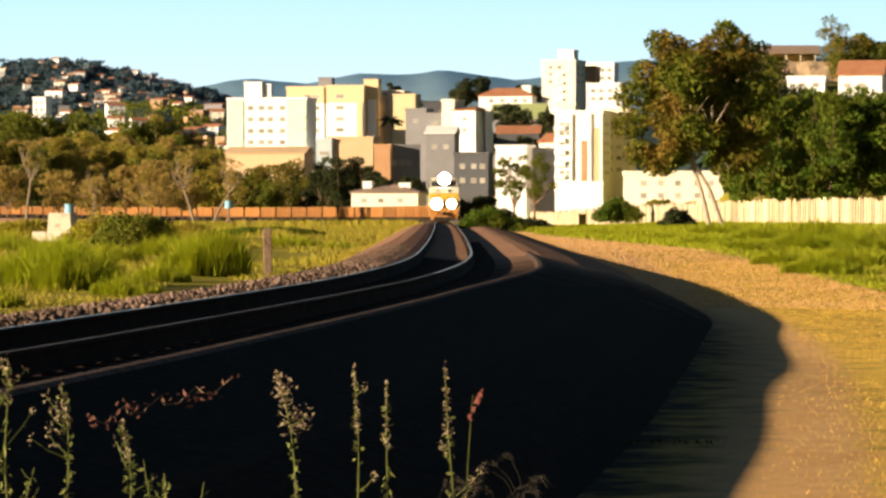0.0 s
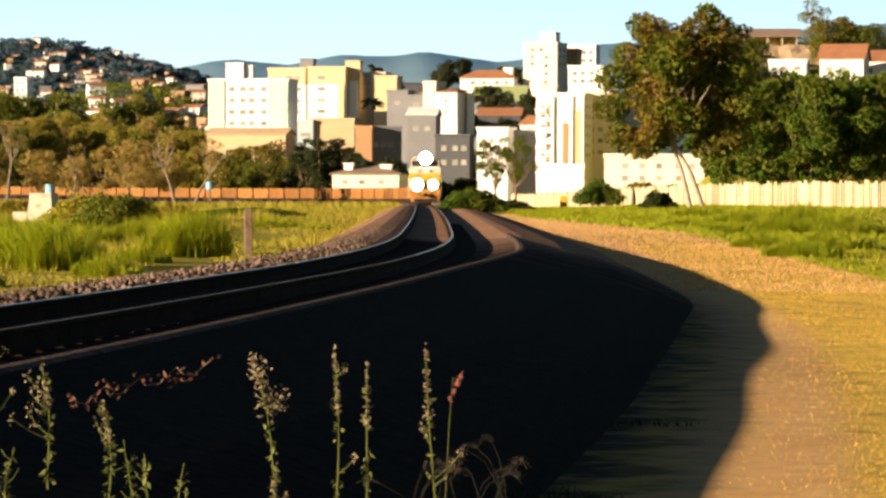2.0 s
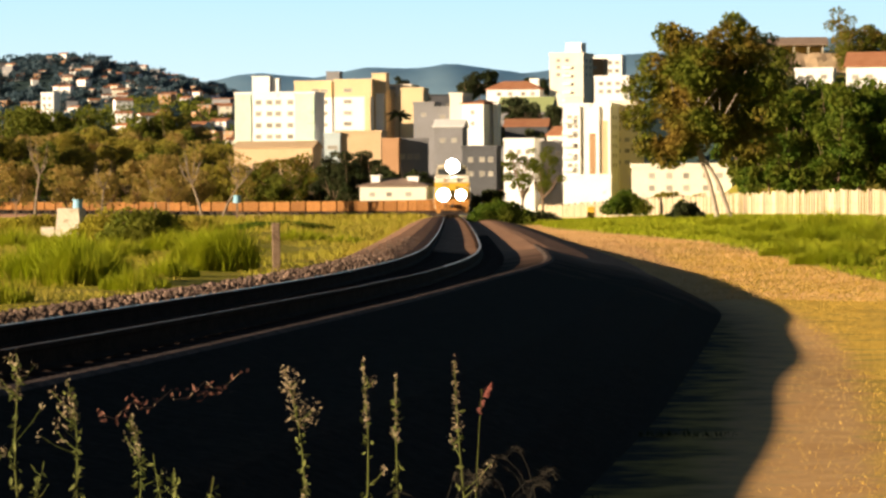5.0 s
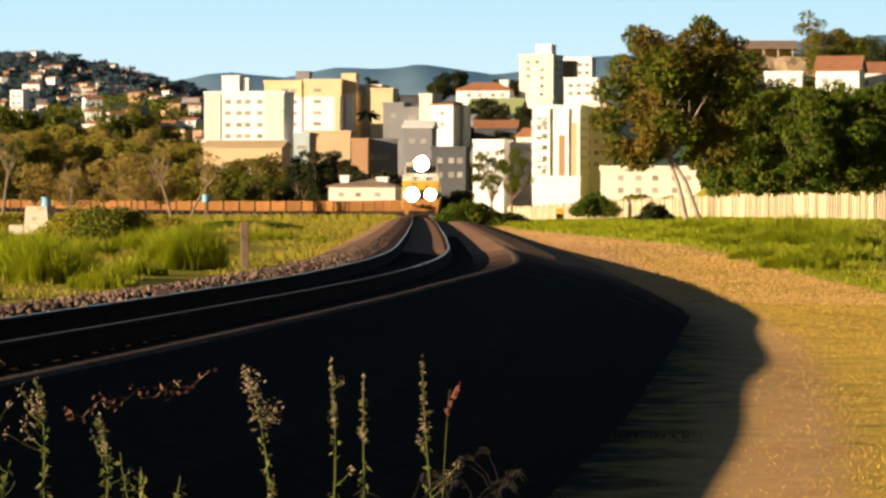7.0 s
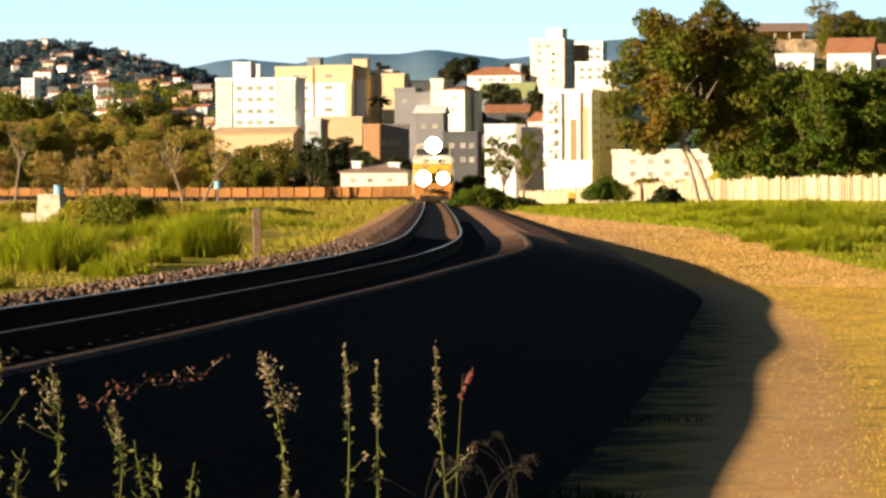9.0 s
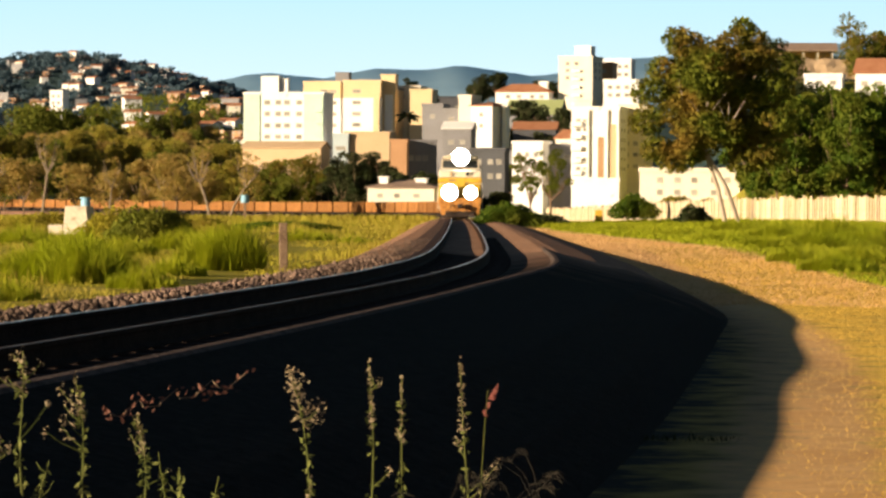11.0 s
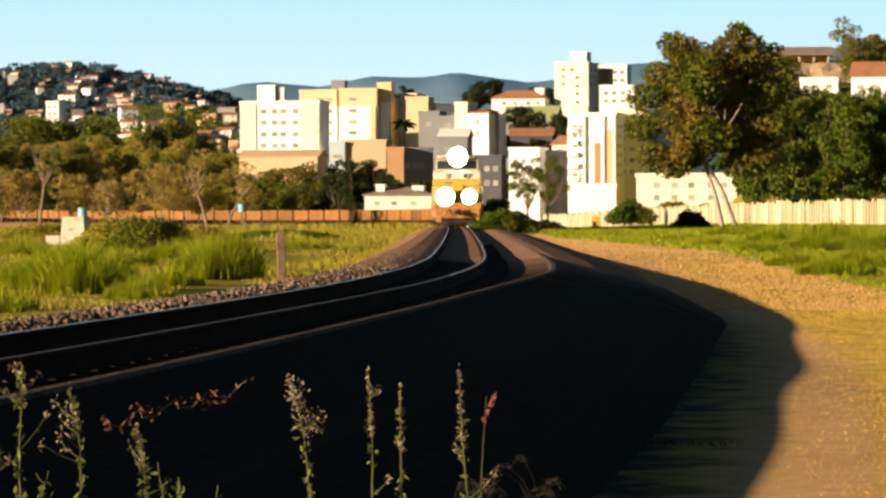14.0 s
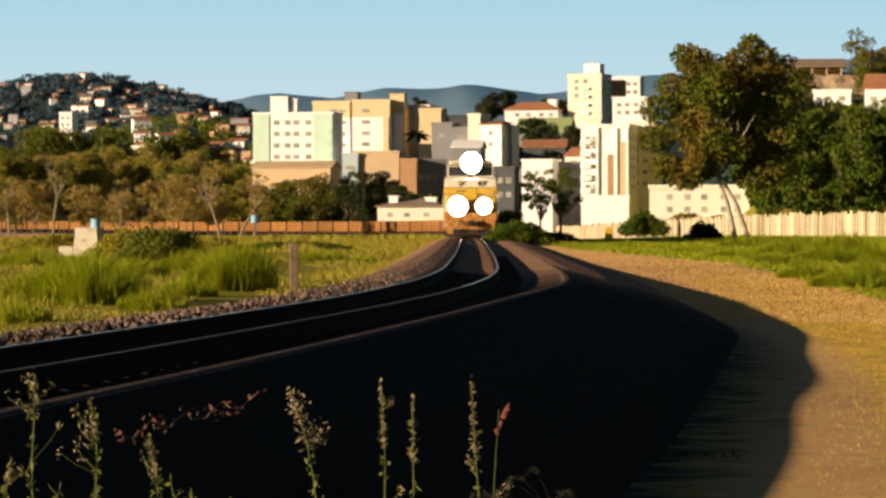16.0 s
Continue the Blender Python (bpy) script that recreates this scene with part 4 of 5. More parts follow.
# ---- hillside of small houses ----
def small_houses():
    walls = [WHITE, CREAM_WALL, BRICK_WALL, WHITE, WHITE, GREY_WALL, WHITE, CREAM_WALL]
    random.seed(11)
    kinds = []
    for k, mat in enumerate(walls):
        w, d, h = random.uniform(7, 13), random.uniform(7, 10), random.choice((3.2, 5.8, 6.2, 8.5))
        kinds.append((w, d, h, mat, k))
    made = {}

    def place(x, y, scale=1.0):
        w, d, h, mat, k = random.choice(kinds)
        turn = random.uniform(-40, 25)
        z = float(ground_level(x, y))
        if k in made:
            ob = copy_thing(made[k], pose(x, y, z, 0, 0, turn))
            ob.scale = (scale,) * 3
            return
        house = thing("house", pose(x, y, z, 0, 0, turn), "small painted hillside house with a tiled or flat roof", "house", "houses on the hillside")
        part("wall", boxed(-w / 2, w / 2, 0, d, -6, h), mat, house)
        if k % 3 == 2:
            part("roof", boxed(-w / 2 - 0.3, w / 2 + 0.3, -0.3, d + 0.3, h, h + 0.3), GREY_WALL, house, "flat concrete roof")
        else:
            part("roof", gable(w, d, 1.6), TILE, house, "clay tile roof", pose(0, d / 2, h + 0.2))
            for e in (0, 1):
                part("gable_wall", gable_wall(w, d, 1.6, e), mat, house, "", pose(0, d / 2, h))
        for rz in (1.8, 4.6):
            if rz < h:
                for cx in (-w * 0.28, w * 0.25):
                    add_window(house, cx, 0, rz, 1.6, 1.2)
        made[k] = house

    for _ in range(276):
        y = random.uniform(2150, 3050)
        b = random.uniform(-140, -54)
        place(b / 1000 * y, y, random.uniform(0.50, 0.85))
    for _ in range(32):
        y = random.uniform(1150, 1500)
        b = random.uniform(-90, -54)
        place(b / 1000 * y, y, random.uniform(0.5, 0.75))
    for _ in range(34):
        y = random.uniform(940, 1380)
        b = random.uniform(-30, 62)
        place(b / 1000 * y, y, random.uniform(0.8, 1.05))
    for _ in range(16):
        y = random.uniform(1180, 1450)
        b = random.uniform(-140, -110)
        place(b / 1000 * y, y, 0.9)


small_houses()


def far_ridge():
    verts, faces = [], []
    xs = np.linspace(-1400, 1400, 160)
    for i, x in enumerate(xs):
        b = x / 4600 * 6000
        top = 1.65 + 4600 / 6000 * (np.interp(b, (-1400, -800, -420, -330, -290, -240, -190, -100, 0, 40, 140, 180, 260, 330, 420, 900, 1400),
                                              (190, 190, 205, 224, 229, 224, 219, 238, 236, 243, 232, 226, 235, 255, 262, 300, 320)) + 2.5 * noise.noise((x * 0.013, 0, 0)) + 1.2 * noise.noise((x * 0.05, 4, 0)))
        for y, z in ((4300, 40), (4480, 40 + (top - 40) * 0.55), (4600, top), (4750, 40)):
            verts.append((x * y / 4600, y, z))
    for i in range(len(xs) - 1):
        for k in range(3):
            a = i * 4 + k
            faces.append((a, a + 4, a + 5, a + 1))
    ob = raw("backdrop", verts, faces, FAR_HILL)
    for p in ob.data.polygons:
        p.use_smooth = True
    tagged(ob, "long wooded ridge on the horizon, painted blue for distance haze", "ridge", kind="structure")


far_ridge()


def sky_backdrop():
    """the sky's lower part, far behind the ridge"""
    verts, faces = [], []
    turns, highs = np.radians(np.linspace(-24, 24, 33)), np.linspace(-60, 900, 9)
    for a in turns:
        verts += [(4870 * math.sin(a), 4870 * math.cos(a), z) for z in highs]
    for i in range(len(turns) - 1):
        for k in range(len(highs) - 1):
            q = i * len(highs) + k
            faces.append((q, q + len(highs), q + len(highs) + 1, q + 1))
    tagged(raw("backdrop", verts, faces, sky_material()), "clear pale blue evening sky above the ridge", "sky", kind="structure")


sky_backdrop()


# ---- trees ----
def leaf_mesh(name, clumps, leaves, size, mat, parent, seed, flat=0.8):
    """leaves: small folded blades scattered through clumps (x, y, z, rx, ry, rz), denser near the clumps' surface"""
    rng = np.random.default_rng(seed)
    clumps = np.array(clumps, float)
    weight = clumps[:, 3] * clumps[:, 4] * clumps[:, 5]
    pick = rng.choice(len(clumps), leaves, p=weight ** 0.67 / (weight ** 0.67).sum())
    way = rng.normal(size=(leaves, 3))
    way /= np.linalg.norm(way, axis=1)[:, None]
    far = rng.uniform(0.35, 1.08, leaves)[:, None] ** 0.6
    at = clumps[pick, :3] + way * far * clumps[pick, 3:6]
    a = rng.normal(size=(leaves, 3))
    a /= np.linalg.norm(a, axis=1)[:, None]
    b = np.cross(a, rng.normal(size=(leaves, 3)))
    b /= np.linalg.norm(b, axis=1)[:, None]
    n = np.cross(a, b)
    s = size * rng.uniform(0.6, 1.4, leaves)[:, None]
    verts = np.stack([at - a * s, at + b * s * 0.45 + n * s * 0.15, at + a * s, at - b * s * 0.45 + n * s * 0.15], 1).reshape(-1, 3)
    idx = np.arange(leaves)[:, None] * 4
    faces = np.concatenate([idx + [0, 1, 2], idx + [0, 2, 3]], 0)
    return raw(name, verts.tolist(), faces.tolist(), mat, parent)


def tree(x, y, z, height, spread, label, leaves, size, leaf_mat, bark=None, seed=1, trunk_r=0.2, lean=(0.0, 0.0), fork=0.3, limbs=7, clumps=22, group="", stems=1, low=0.35, name="tree", shape=1.0, lump=(0.20, 0.36), crown=None, extra=()):
    rng = random.Random(seed)
    ob = thing(name, pose(x, y, z), label, "tree", group)
    wood = bmesh.new()
    tips = []
    top = Vector((lean[0], lean[1], height * fork))
    for s in range(stems):
        off = (s - (stems - 1) / 2) * trunk_r * 5
        foot = Vector((off, 0, -0.2))
        knee = Vector((off * 0.6 + lean[0] * 0.4, lean[1] * 0.4, height * fork * 0.5))
        tube(wood, [foot, knee, top], [trunk_r, trunk_r * 0.8, trunk_r * 0.62], 9)
    for k in range(limbs):
        a = math.tau * k / limbs + rng.uniform(-.3, .3)
        r = spread * rng.uniform(0.35, 0.8)
        tip = Vector(((lean[0] * 1.3 if crown is None else crown) + math.cos(a) * r, math.sin(a) * r, height * rng.uniform(0.55, 0.9)))
        mid = top.lerp(tip, 0.5) + Vector((math.cos(a) * r * 0.12, math.sin(a) * r * 0.12, -height * 0.03))
        tube(wood, [top - Vector((0, 0, 0.1)), mid, tip], [trunk_r * 0.5, trunk_r * 0.3, trunk_r * 0.08], 6)
        tips.append(tip)
        for _ in range(2):
            end = mid.lerp(tip, 0.4) + Vector((rng.uniform(-1, 1), rng.uniform(-1, 1), rng.uniform(0.1, 0.8))) * spread * 0.3
            tube(wood, [mid, mid.lerp(end, 0.6) + Vector((0, 0, 0.1)), end], [trunk_r * 0.22, trunk_r * 0.14, trunk_r * 0.05], 5)
            tips.append(end)
    part("trunk", wood, bark or BARK, ob)
    if leaves:
        lumps = []
        for k in range(clumps):
            tip = tips[k % len(tips)]
            u = rng.uniform(low, 1.0)
            r = spread * math.sqrt(max(0.05, 1 - (abs(u - 0.55 * shape - 0.05) / (0.62)) ** 2))
            a = rng.uniform(0, math.tau)
            q = Vector(((lean[0] * 1.2 if crown is None else crown) + math.cos(a) * r * rng.uniform(0.2, 0.85), math.sin(a) * r * rng.uniform(0.2, 0.85), height * u * 0.93))
            c = q.lerp(tip, 0.25)
            s = spread * rng.uniform(*lump)
            lumps.append((c.x, c.y, c.z, s, s, s * 0.72))
        lumps += [(ex, 0.0, ez, er, er, er * 0.75) for ex, ez, er in extra]
        leaf_mesh("crown", lumps, leaves, size, leaf_mat, ob, seed)
    return ob


def shrub(x, y, z, w, d, h, label, leaves, size, mat, seed, name="shrub", group="", clumps=9):
    rng = random.Random(seed)
    ob = thing(name, pose(x, y, z), label, "shrub", group)
    stem = bmesh.new()
    for k in range(5):
        a = rng.uniform(0, math.tau)
        tube(stem, [(0.1 * math.cos(a), 0.1 * math.sin(a), -0.1), (w * 0.15 * math.cos(a), d * 0.15 * math.sin(a), h * 0.3), (w * 0.3 * math.cos(a), d * 0.3 * math.sin(a), h * 0.6)], [0.05, 0.035, 0.015], 5)
    part("stem", stem, BARK, ob)
    lumps = []
    for k in range(clumps):
        u = (k + 0.5) / clumps * 2 - 1
        hh = h * math.sqrt(max(0.1, 1 - u * u)) * rng.uniform(0.75, 1.0)
        lumps.append((u * w * 0.42, rng.uniform(-.3, .3) * d, hh * 0.5, w * 0.6 / math.sqrt(clumps), d * 0.25, hh * 0.5))
    leaf_mesh("foliage", lumps, leaves, size, mat, ob, seed)
    return ob


# placed to fit the camera's view: b image column, 6000 to the radian, 784 straight ahead; d: metres
tree(20.6, 232, 0.1, 13.0, 4.9, "large leafy tree with a pale leaning trunk and open crown", 44000, 0.18, TREE_LEAF, PALE_BARK, seed=5, trunk_r=0.19, lean=(-2.2, 0), fork=0.43, limbs=10, clumps=58, low=0.33, stems=2, lump=(0.17, 0.30), crown=-1.6,
     extra=((-3.9, 12.8, 1.2), (-3.1, 12.2, 1.5), (0.5, 13.7, 0.9), (-0.1, 12.7, 1.2), (1.3, 13.0, 0.9), (-6.0, 7.2, 1.3), (-5.7, 9.2, 1.4), (-5.3, 5.3, 1.2), (-4.0, 4.7, 1.4), (-2.9, 5.1, 1.1), (2.6, 9.6, 1.6), (2.8, 7.2, 1.7), (2.1, 5.2, 1.7), (0.6, 4.6, 1.3), (-5.0, 10.8, 1.2), (1.6, 11.4, 1.4), (-1.7, 11.9, 1.5), (-1.4, 10.4, 1.8), (-0.8, 8.6, 1.8), (-2.6, 7.2, 1.6), (-0.4, 6.6, 1.6), (-3.2, 9.4, 1.7)))
shrub(17.52, 228, 0.3, 2.3, 1.6, 1.5, "dark shrub at the foot of the tree", 2200, 0.12, DARK_LEAF, 14)

# trees behind the fence
for k, (b, d, h, r) in enumerate(((1392, 318, 11.0, 4.2), (1432, 300, 10.6, 4.0), (1470, 320, 11.8, 4.6), (1515, 298, 11.0, 4.4), (1552, 318, 12.2, 4.8), (1600, 300, 11.6, 4.6), (1650, 310, 12.2, 5.0), (1350, 340, 10.5, 4.2), (1455, 345, 12.6, 4.6))):
    tree((b - 784) / 6000 * (d + 30), d + 30, 0.2, h + 2.8, r * 1.15, "dense green tree in the row behind the fence", 10000, 0.23, HEDGE_LEAF, seed=30 + k, trunk_r=0.16, fork=0.22, clumps=56, low=0.06, group="trees behind the fence", shape=0.75, lump=(0.16, 0.30))
shrub(30.17, 420, -0.1, 5.0, 3.0, 3.6, "pale green bush before the house", 3000, 0.22, OLIVE_LEAF, 66)
shrub(30.27, 380, 0.0, 4.0, 3.0, 2.8, "olive bush before the fence", 2600, 0.2, OLIVE_LEAF, 67)
shrub(23.73, 400, -0.1, 5.6, 3.0, 3.4, "rounded green bush before the fence", 3500, 0.2, HEDGE_LEAF, 61)
shrub(4.0, 179, float(bank_level(4.0, 179)) - 0.05, 3.5, 1.8, 1.4, "wide green bush beside the track", 6000, 0.09, HEDGE_LEAF, 62, clumps=13)
for k, (b, d, h, r) in enumerate(((956, 203, 4.9, 1.6), (992, 207, 5.4, 1.8))):
    tree((b - 784) / 6000 * d, d, float(bank_level((b - 784) / 6000 * d, d)), h, r, "small thin-crowned tree beside the dirt track", 1900, 0.085, MOSS_LEAF, BARK, seed=70 + k, trunk_r=0.10, fork=0.30, clumps=22, low=0.36, lump=(0.12, 0.24), group="small trees by the dirt track")
shrub(6.9, 206, float(ground_level(6.9, 206)), 2.6, 1.6, 0.8, "low dark scrub under small trees", 1500, 0.10, DARK_LEAF, 63)

# scrub and woodland across the field
random.seed(21)
for k in range(52):
    d = random.uniform(905, 1010)
    b = random.uniform(-815, -335)
    h = (393 - np.interp(b, (-815, -600, -480, -420, -330), (255, 262, 275, 285, 300)) + random.uniform(-14, 14)) / 6000 * d + 4
    tree(b / 6000 * d, d, -2.5, h, random.uniform(6.5, 10), "brownish olive scrub tree in the wood beyond the train", 4200, 0.42, random.choice((DRY_LEAF, OLIVE_LEAF, OLIVE_LEAF, MOSS_LEAF, OLIVE_LEAF)), seed=100 + k, trunk_r=0.28, fork=0.25, clumps=20, low=0.12, group="dry wood beyond the train", shape=0.8)
for k, (b, d, h, r, mat) in enumerate(((95, 1060, 35, 19, MOSS_LEAF), (160, 1060, 37, 18, MOSS_LEAF), (20, 1060, 29, 16, MOSS_LEAF), (215, 1065, 28, 14, OLIVE_LEAF), (270, 1040, 26, 13, DRY_LEAF), (315, 1040, 26, 12, DRY_LEAF),
                                       (338, 1130, 43, 12, OLIVE_LEAF), (385, 1130, 33, 9, DRY_LEAF), (300, 1130, 37, 11, MOSS_LEAF), (420, 1130, 25, 8, OLIVE_LEAF), (255, 1130, 33, 12, OLIVE_LEAF), (360, 1100, 30, 9, MOSS_LEAF))):
    tree((b - 784) / 6000 * d, d, -2, h, r, "rounded olive tree above the dry wood", 6500, 0.66, mat, seed=160 + k, trunk_r=0.45, fork=0.25, clumps=30, low=0.2, group="dark trees above the wood")
for k, (b, d, h, r, mat) in enumerate(((500, 800, 14.0, 7, TREE_LEAF), (545, 795, 14.8, 7, TREE_LEAF), (585, 795, 12.8, 6, TREE_LEAF), (465, 800, 12.5, 6, OLIVE_LEAF), (430, 800, 14, 6, OLIVE_LEAF), (400, 800, 13, 6, OLIVE_LEAF), (520, 770, 9.5, 6, MOSS_LEAF), (470, 770, 8.5, 6, TREE_LEAF), (630, 800, 18.5, 5.5, DARK_LEAF), (652, 795, 18, 5.5, DARK_LEAF), (675, 800, 17, 5, DARK_LEAF), (690, 795, 15, 4.5, DARK_LEAF),
                                       (600, 780, 8, 5, DARK_LEAF), (622, 765, 13.5, 4.5, DARK_LEAF), (650, 760, 13, 4.5, DARK_LEAF), (680, 765, 11.5, 4.5, DARK_LEAF), (720, 760, 6, 3.5, DARK_LEAF), (702, 748, 13, 4, DARK_LEAF), (728, 744, 11.5, 4, DARK_LEAF), (756, 742, 11, 4, DARK_LEAF), (784, 744, 10.5, 4, DARK_LEAF))):
    tree((b - 784) / 6000 * d, d, -1.5, h, r, "bushy green tree below the apartment blocks" if mat is not DARK_LEAF else "dark bushy tree below the apartment blocks", 3600, 0.36, mat, seed=190 + k, trunk_r=0.25, fork=0.2, clumps=26, low=0.08, group="trees below the blocks", shape=0.75)
for k, (b, d, z, h, r) in enumerate(((880, 1180, 36, 11, 6), (900, 1185, 36, 11.5, 6), (865, 1175, 34, 10, 5), (980, 1190, 36, 10, 6), (995, 1185, 36, 9, 5), (860, 1300, 40, 8, 7), (940, 1000, 24, 8, 6), (970, 980, 22, 8, 6), (1010, 960, 20, 9, 5), (930, 930, 15, 8, 5),
                                     (990, 900, 13, 8, 6), (870, 900, 12, 7, 5), (745, 1000, 24, 16, 5), (770, 1010, 24, 14, 5), (760, 850, 8, 10, 5), (735, 845, 8, 8, 5), (910, 800, 3, 9, 5), (950, 790, 3, 8, 5), (1000, 800, 4, 9, 5), (1130, 780, 5, 12, 5), (1060, 900, 14, 9, 5), (905, 705, -1, 5, 4), (860, 705, -1, 5, 4))):
    tree((b - 784) / 6000 * d, d, z, h, r, "dark tree between the houses of the town", 2200, 0.45, DARK_LEAF, seed=220 + k, trunk_r=0.25, fork=0.2, clumps=18, low=0.1, group="trees between the houses")
for k, (b, d, z, h, r, mat) in enumerate(((1532, 625, 21, 16.5, 4.6, TREE_LEAF), (1570, 650, 21, 16, 4.0, TREE_LEAF), (1540, 700, 22, 9, 5, DARK_LEAF), (1612, 650, 21, 14, 5, MOSS_LEAF), (1650, 640, 20, 13, 5, DARK_LEAF), (1585, 690, 23, 12, 5, DARK_LEAF), (1430, 585, 16, 7, 5, DARK_LEAF), (1412, 600, 16, 14, 5, MOSS_LEAF), (1375, 600, 16, 17, 5, DARK_LEAF), (1380, 560, 10, 14, 5, DARK_LEAF), (1470, 560, 14, 7, 5, DARK_LEAF), (1520, 540, 12, 7, 5, DARK_LEAF), (1570, 540, 12, 8, 5, DARK_LEAF))):
    tree((b - 784) / 6000 * d, d, z, h, r, "tree on the slope by the shed", 4200, 0.28, mat, seed=260 + k, trunk_r=0.2, fork=0.3, clumps=44, low=0.22, lump=(0.22, 0.40), group="trees on the slope")
# trees on the hillside of small houses
random.seed(31)
for k in range(120):
    d = random.uniform(2150, 3000)
    x = random.uniform(-140, -58) / 1000 * d
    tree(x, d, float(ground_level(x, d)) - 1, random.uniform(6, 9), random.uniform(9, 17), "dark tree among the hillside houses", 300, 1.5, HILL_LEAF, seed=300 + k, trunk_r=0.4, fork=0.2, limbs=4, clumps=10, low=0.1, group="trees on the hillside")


def hillside_scrub():
    """the low dense growth between the hillside houses, one sheet of clumps"""
    rng = np.random.default_rng(44)
    d = rng.uniform(2100, 3050, 1500)
    x = rng.uniform(-0.142, -0.045, len(d)) * d
    r = rng.uniform(2.0, 5.0, len(d))
    z = ground_level(x, d) + r * 0.1
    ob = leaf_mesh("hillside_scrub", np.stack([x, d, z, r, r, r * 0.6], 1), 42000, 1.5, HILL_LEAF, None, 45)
    tagged(ob, "dense scrub between the hillside houses, blued for distance haze", "scrub", kind="stuff")
    d = rng.uniform(1120, 1950, 280)
    x = rng.uniform(-0.10, -0.045, len(d)) * d
    r = rng.uniform(2.5, 5.5, len(d))
    z = ground_level(x, d) + r * 0.1
    ob = leaf_mesh("slope_scrub", np.stack([x, d, z, r, r, r * 0.7], 1), 16000, 0.9, MOSS_LEAF, None, 46)
    tagged(ob, "mossy green scrub on the slope between houses", "scrub", kind="stuff")


hillside_scrub()

# bare pale trees before the wood
for k, (b, d, h, lean, t) in enumerate(((92, 600, 19, 1.0, .30), (392, 470, 12.5, -1.6, .24), (420, 480, 11.5, 2.6, .22), (18, 620, 13, -.5, .25), (210, 640, 14, .6, .22), (310, 640, 12, -.6, .2))):
    tree((b - 784) / 6000 * d, d, float(ground_level((b - 784) / 6000 * d, d)), h, 3.2, "bare grey-brown tree with thin twigs", 420, 0.22, DRY_LEAF, GREY_BARK, seed=400 + k, trunk_r=t, lean=(lean, 0), fork=0.45, limbs=7, clumps=12, group="bare trees")
for k, (b, d, h, r) in enumerate(((330, 640, 13, 5.5), (270, 650, 12, 5), (60, 660, 12, 6), (150, 650, 11, 6), (385, 660, 11, 5), (215, 660, 10, 6), (-5, 640, 12, 6))):
    tree((b - 784) / 6000 * d, d, -1.6, h, r, "open brown scrub tree in the field", 1500, 0.34, DRY_LEAF, seed=420 + k, trunk_r=0.16, fork=0.25, clumps=18, low=0.2, group="scrub trees in the field")

# bushes and tall grass of the field
shrub(-9.81, 118, float(ground_level(-9.8, 118)), 2.9, 1.8, 1.5, "rounded bush of green and olive leaves", 7000, 0.07, BUSH_LEAF, 81)
shrub(-11.38, 121, float(ground_level(-11.4, 120)), 2.6, 1.6, 1.35, "rounded olive bush in the grass", 4500, 0.07, GRASS_LEAF, 82)
shrub(-10.60, 150, float(ground_level(-10.6, 150)), 4.0, 2.2, 0.9, "low olive scrub in the field", 4500, 0.08, GRASS_LEAF, 83)
shrub(-7.70, 175, float(ground_level(-7.7, 175)), 5.5, 2.2, 0.5, "low green scrub in the field", 3500, 0.08, HEDGE_LEAF, 84)
shrub(-18.81, 170, float(ground_level(-18, 170)), 6.0, 2.2, 1.0, "low olive scrub in the field", 4500, 0.09, GRASS_LEAF, 85)


def palm(x, y, z, h):
    ob = thing("palm_tree", pose(x, y, z), "dark palm tree with drooping fronds before the blocks", "tree")
    part("trunk", tube(bmesh.new(), [(0, 0, 0), (0.15, 0, h * 0.5), (0.1, 0, h)], [0.3, 0.24, 0.2], 8), BARK, ob)
    rng = random.Random(9)
    for k in range(18):
        a, up = math.tau * k / 18, rng.uniform(-0.1, 0.9)
        bm = bmesh.new()
        pts = [Vector((math.cos(a) * r, math.sin(a) * r, up * r - 0.16 * r * r)) for r in np.linspace(0, 3.6, 7)]
        side = Vector((-math.sin(a), math.cos(a), 0))
        rows = [[bm.verts.new(p + side * w + Vector((0, 0, -abs(w) * 0.8))) for w in (-0.5 * f, 0, 0.5 * f)] for p, f in zip(pts, (0.2, .8, 1, 1, .9, .6, .1))]
        for one, two in zip(rows, rows[1:]):
            for j in (0, 1):
                bm.faces.new((one[j], one[j + 1], two[j + 1], two[j]))
        part("frond", bm, DARK_LEAF, ob, "", pose(0.1, 0, h))


palm(-6.75, 880, 8.0, 16.5)


# ---- fence ----
FENCE_LINE = np.array([(46.0, 264.0), (30.0, 332.0), (21.4, 640.0)])
FENCE_RUN = np.r_[0, np.cumsum(np.linalg.norm(np.diff(FENCE_LINE, axis=0), axis=1))]


def fence_spot(s):
    """place and heading on the fence at the run s"""
    x, y = (float(np.interp(s, FENCE_RUN, FENCE_LINE[:, k])) for k in (0, 1))
    a, b = FENCE_LINE[(0, 1) if s < FENCE_RUN[1] else (1, 2), :]
    return x, y, float(ground_level(x, y)), math.atan2(b[1] - a[1], b[0] - a[0])


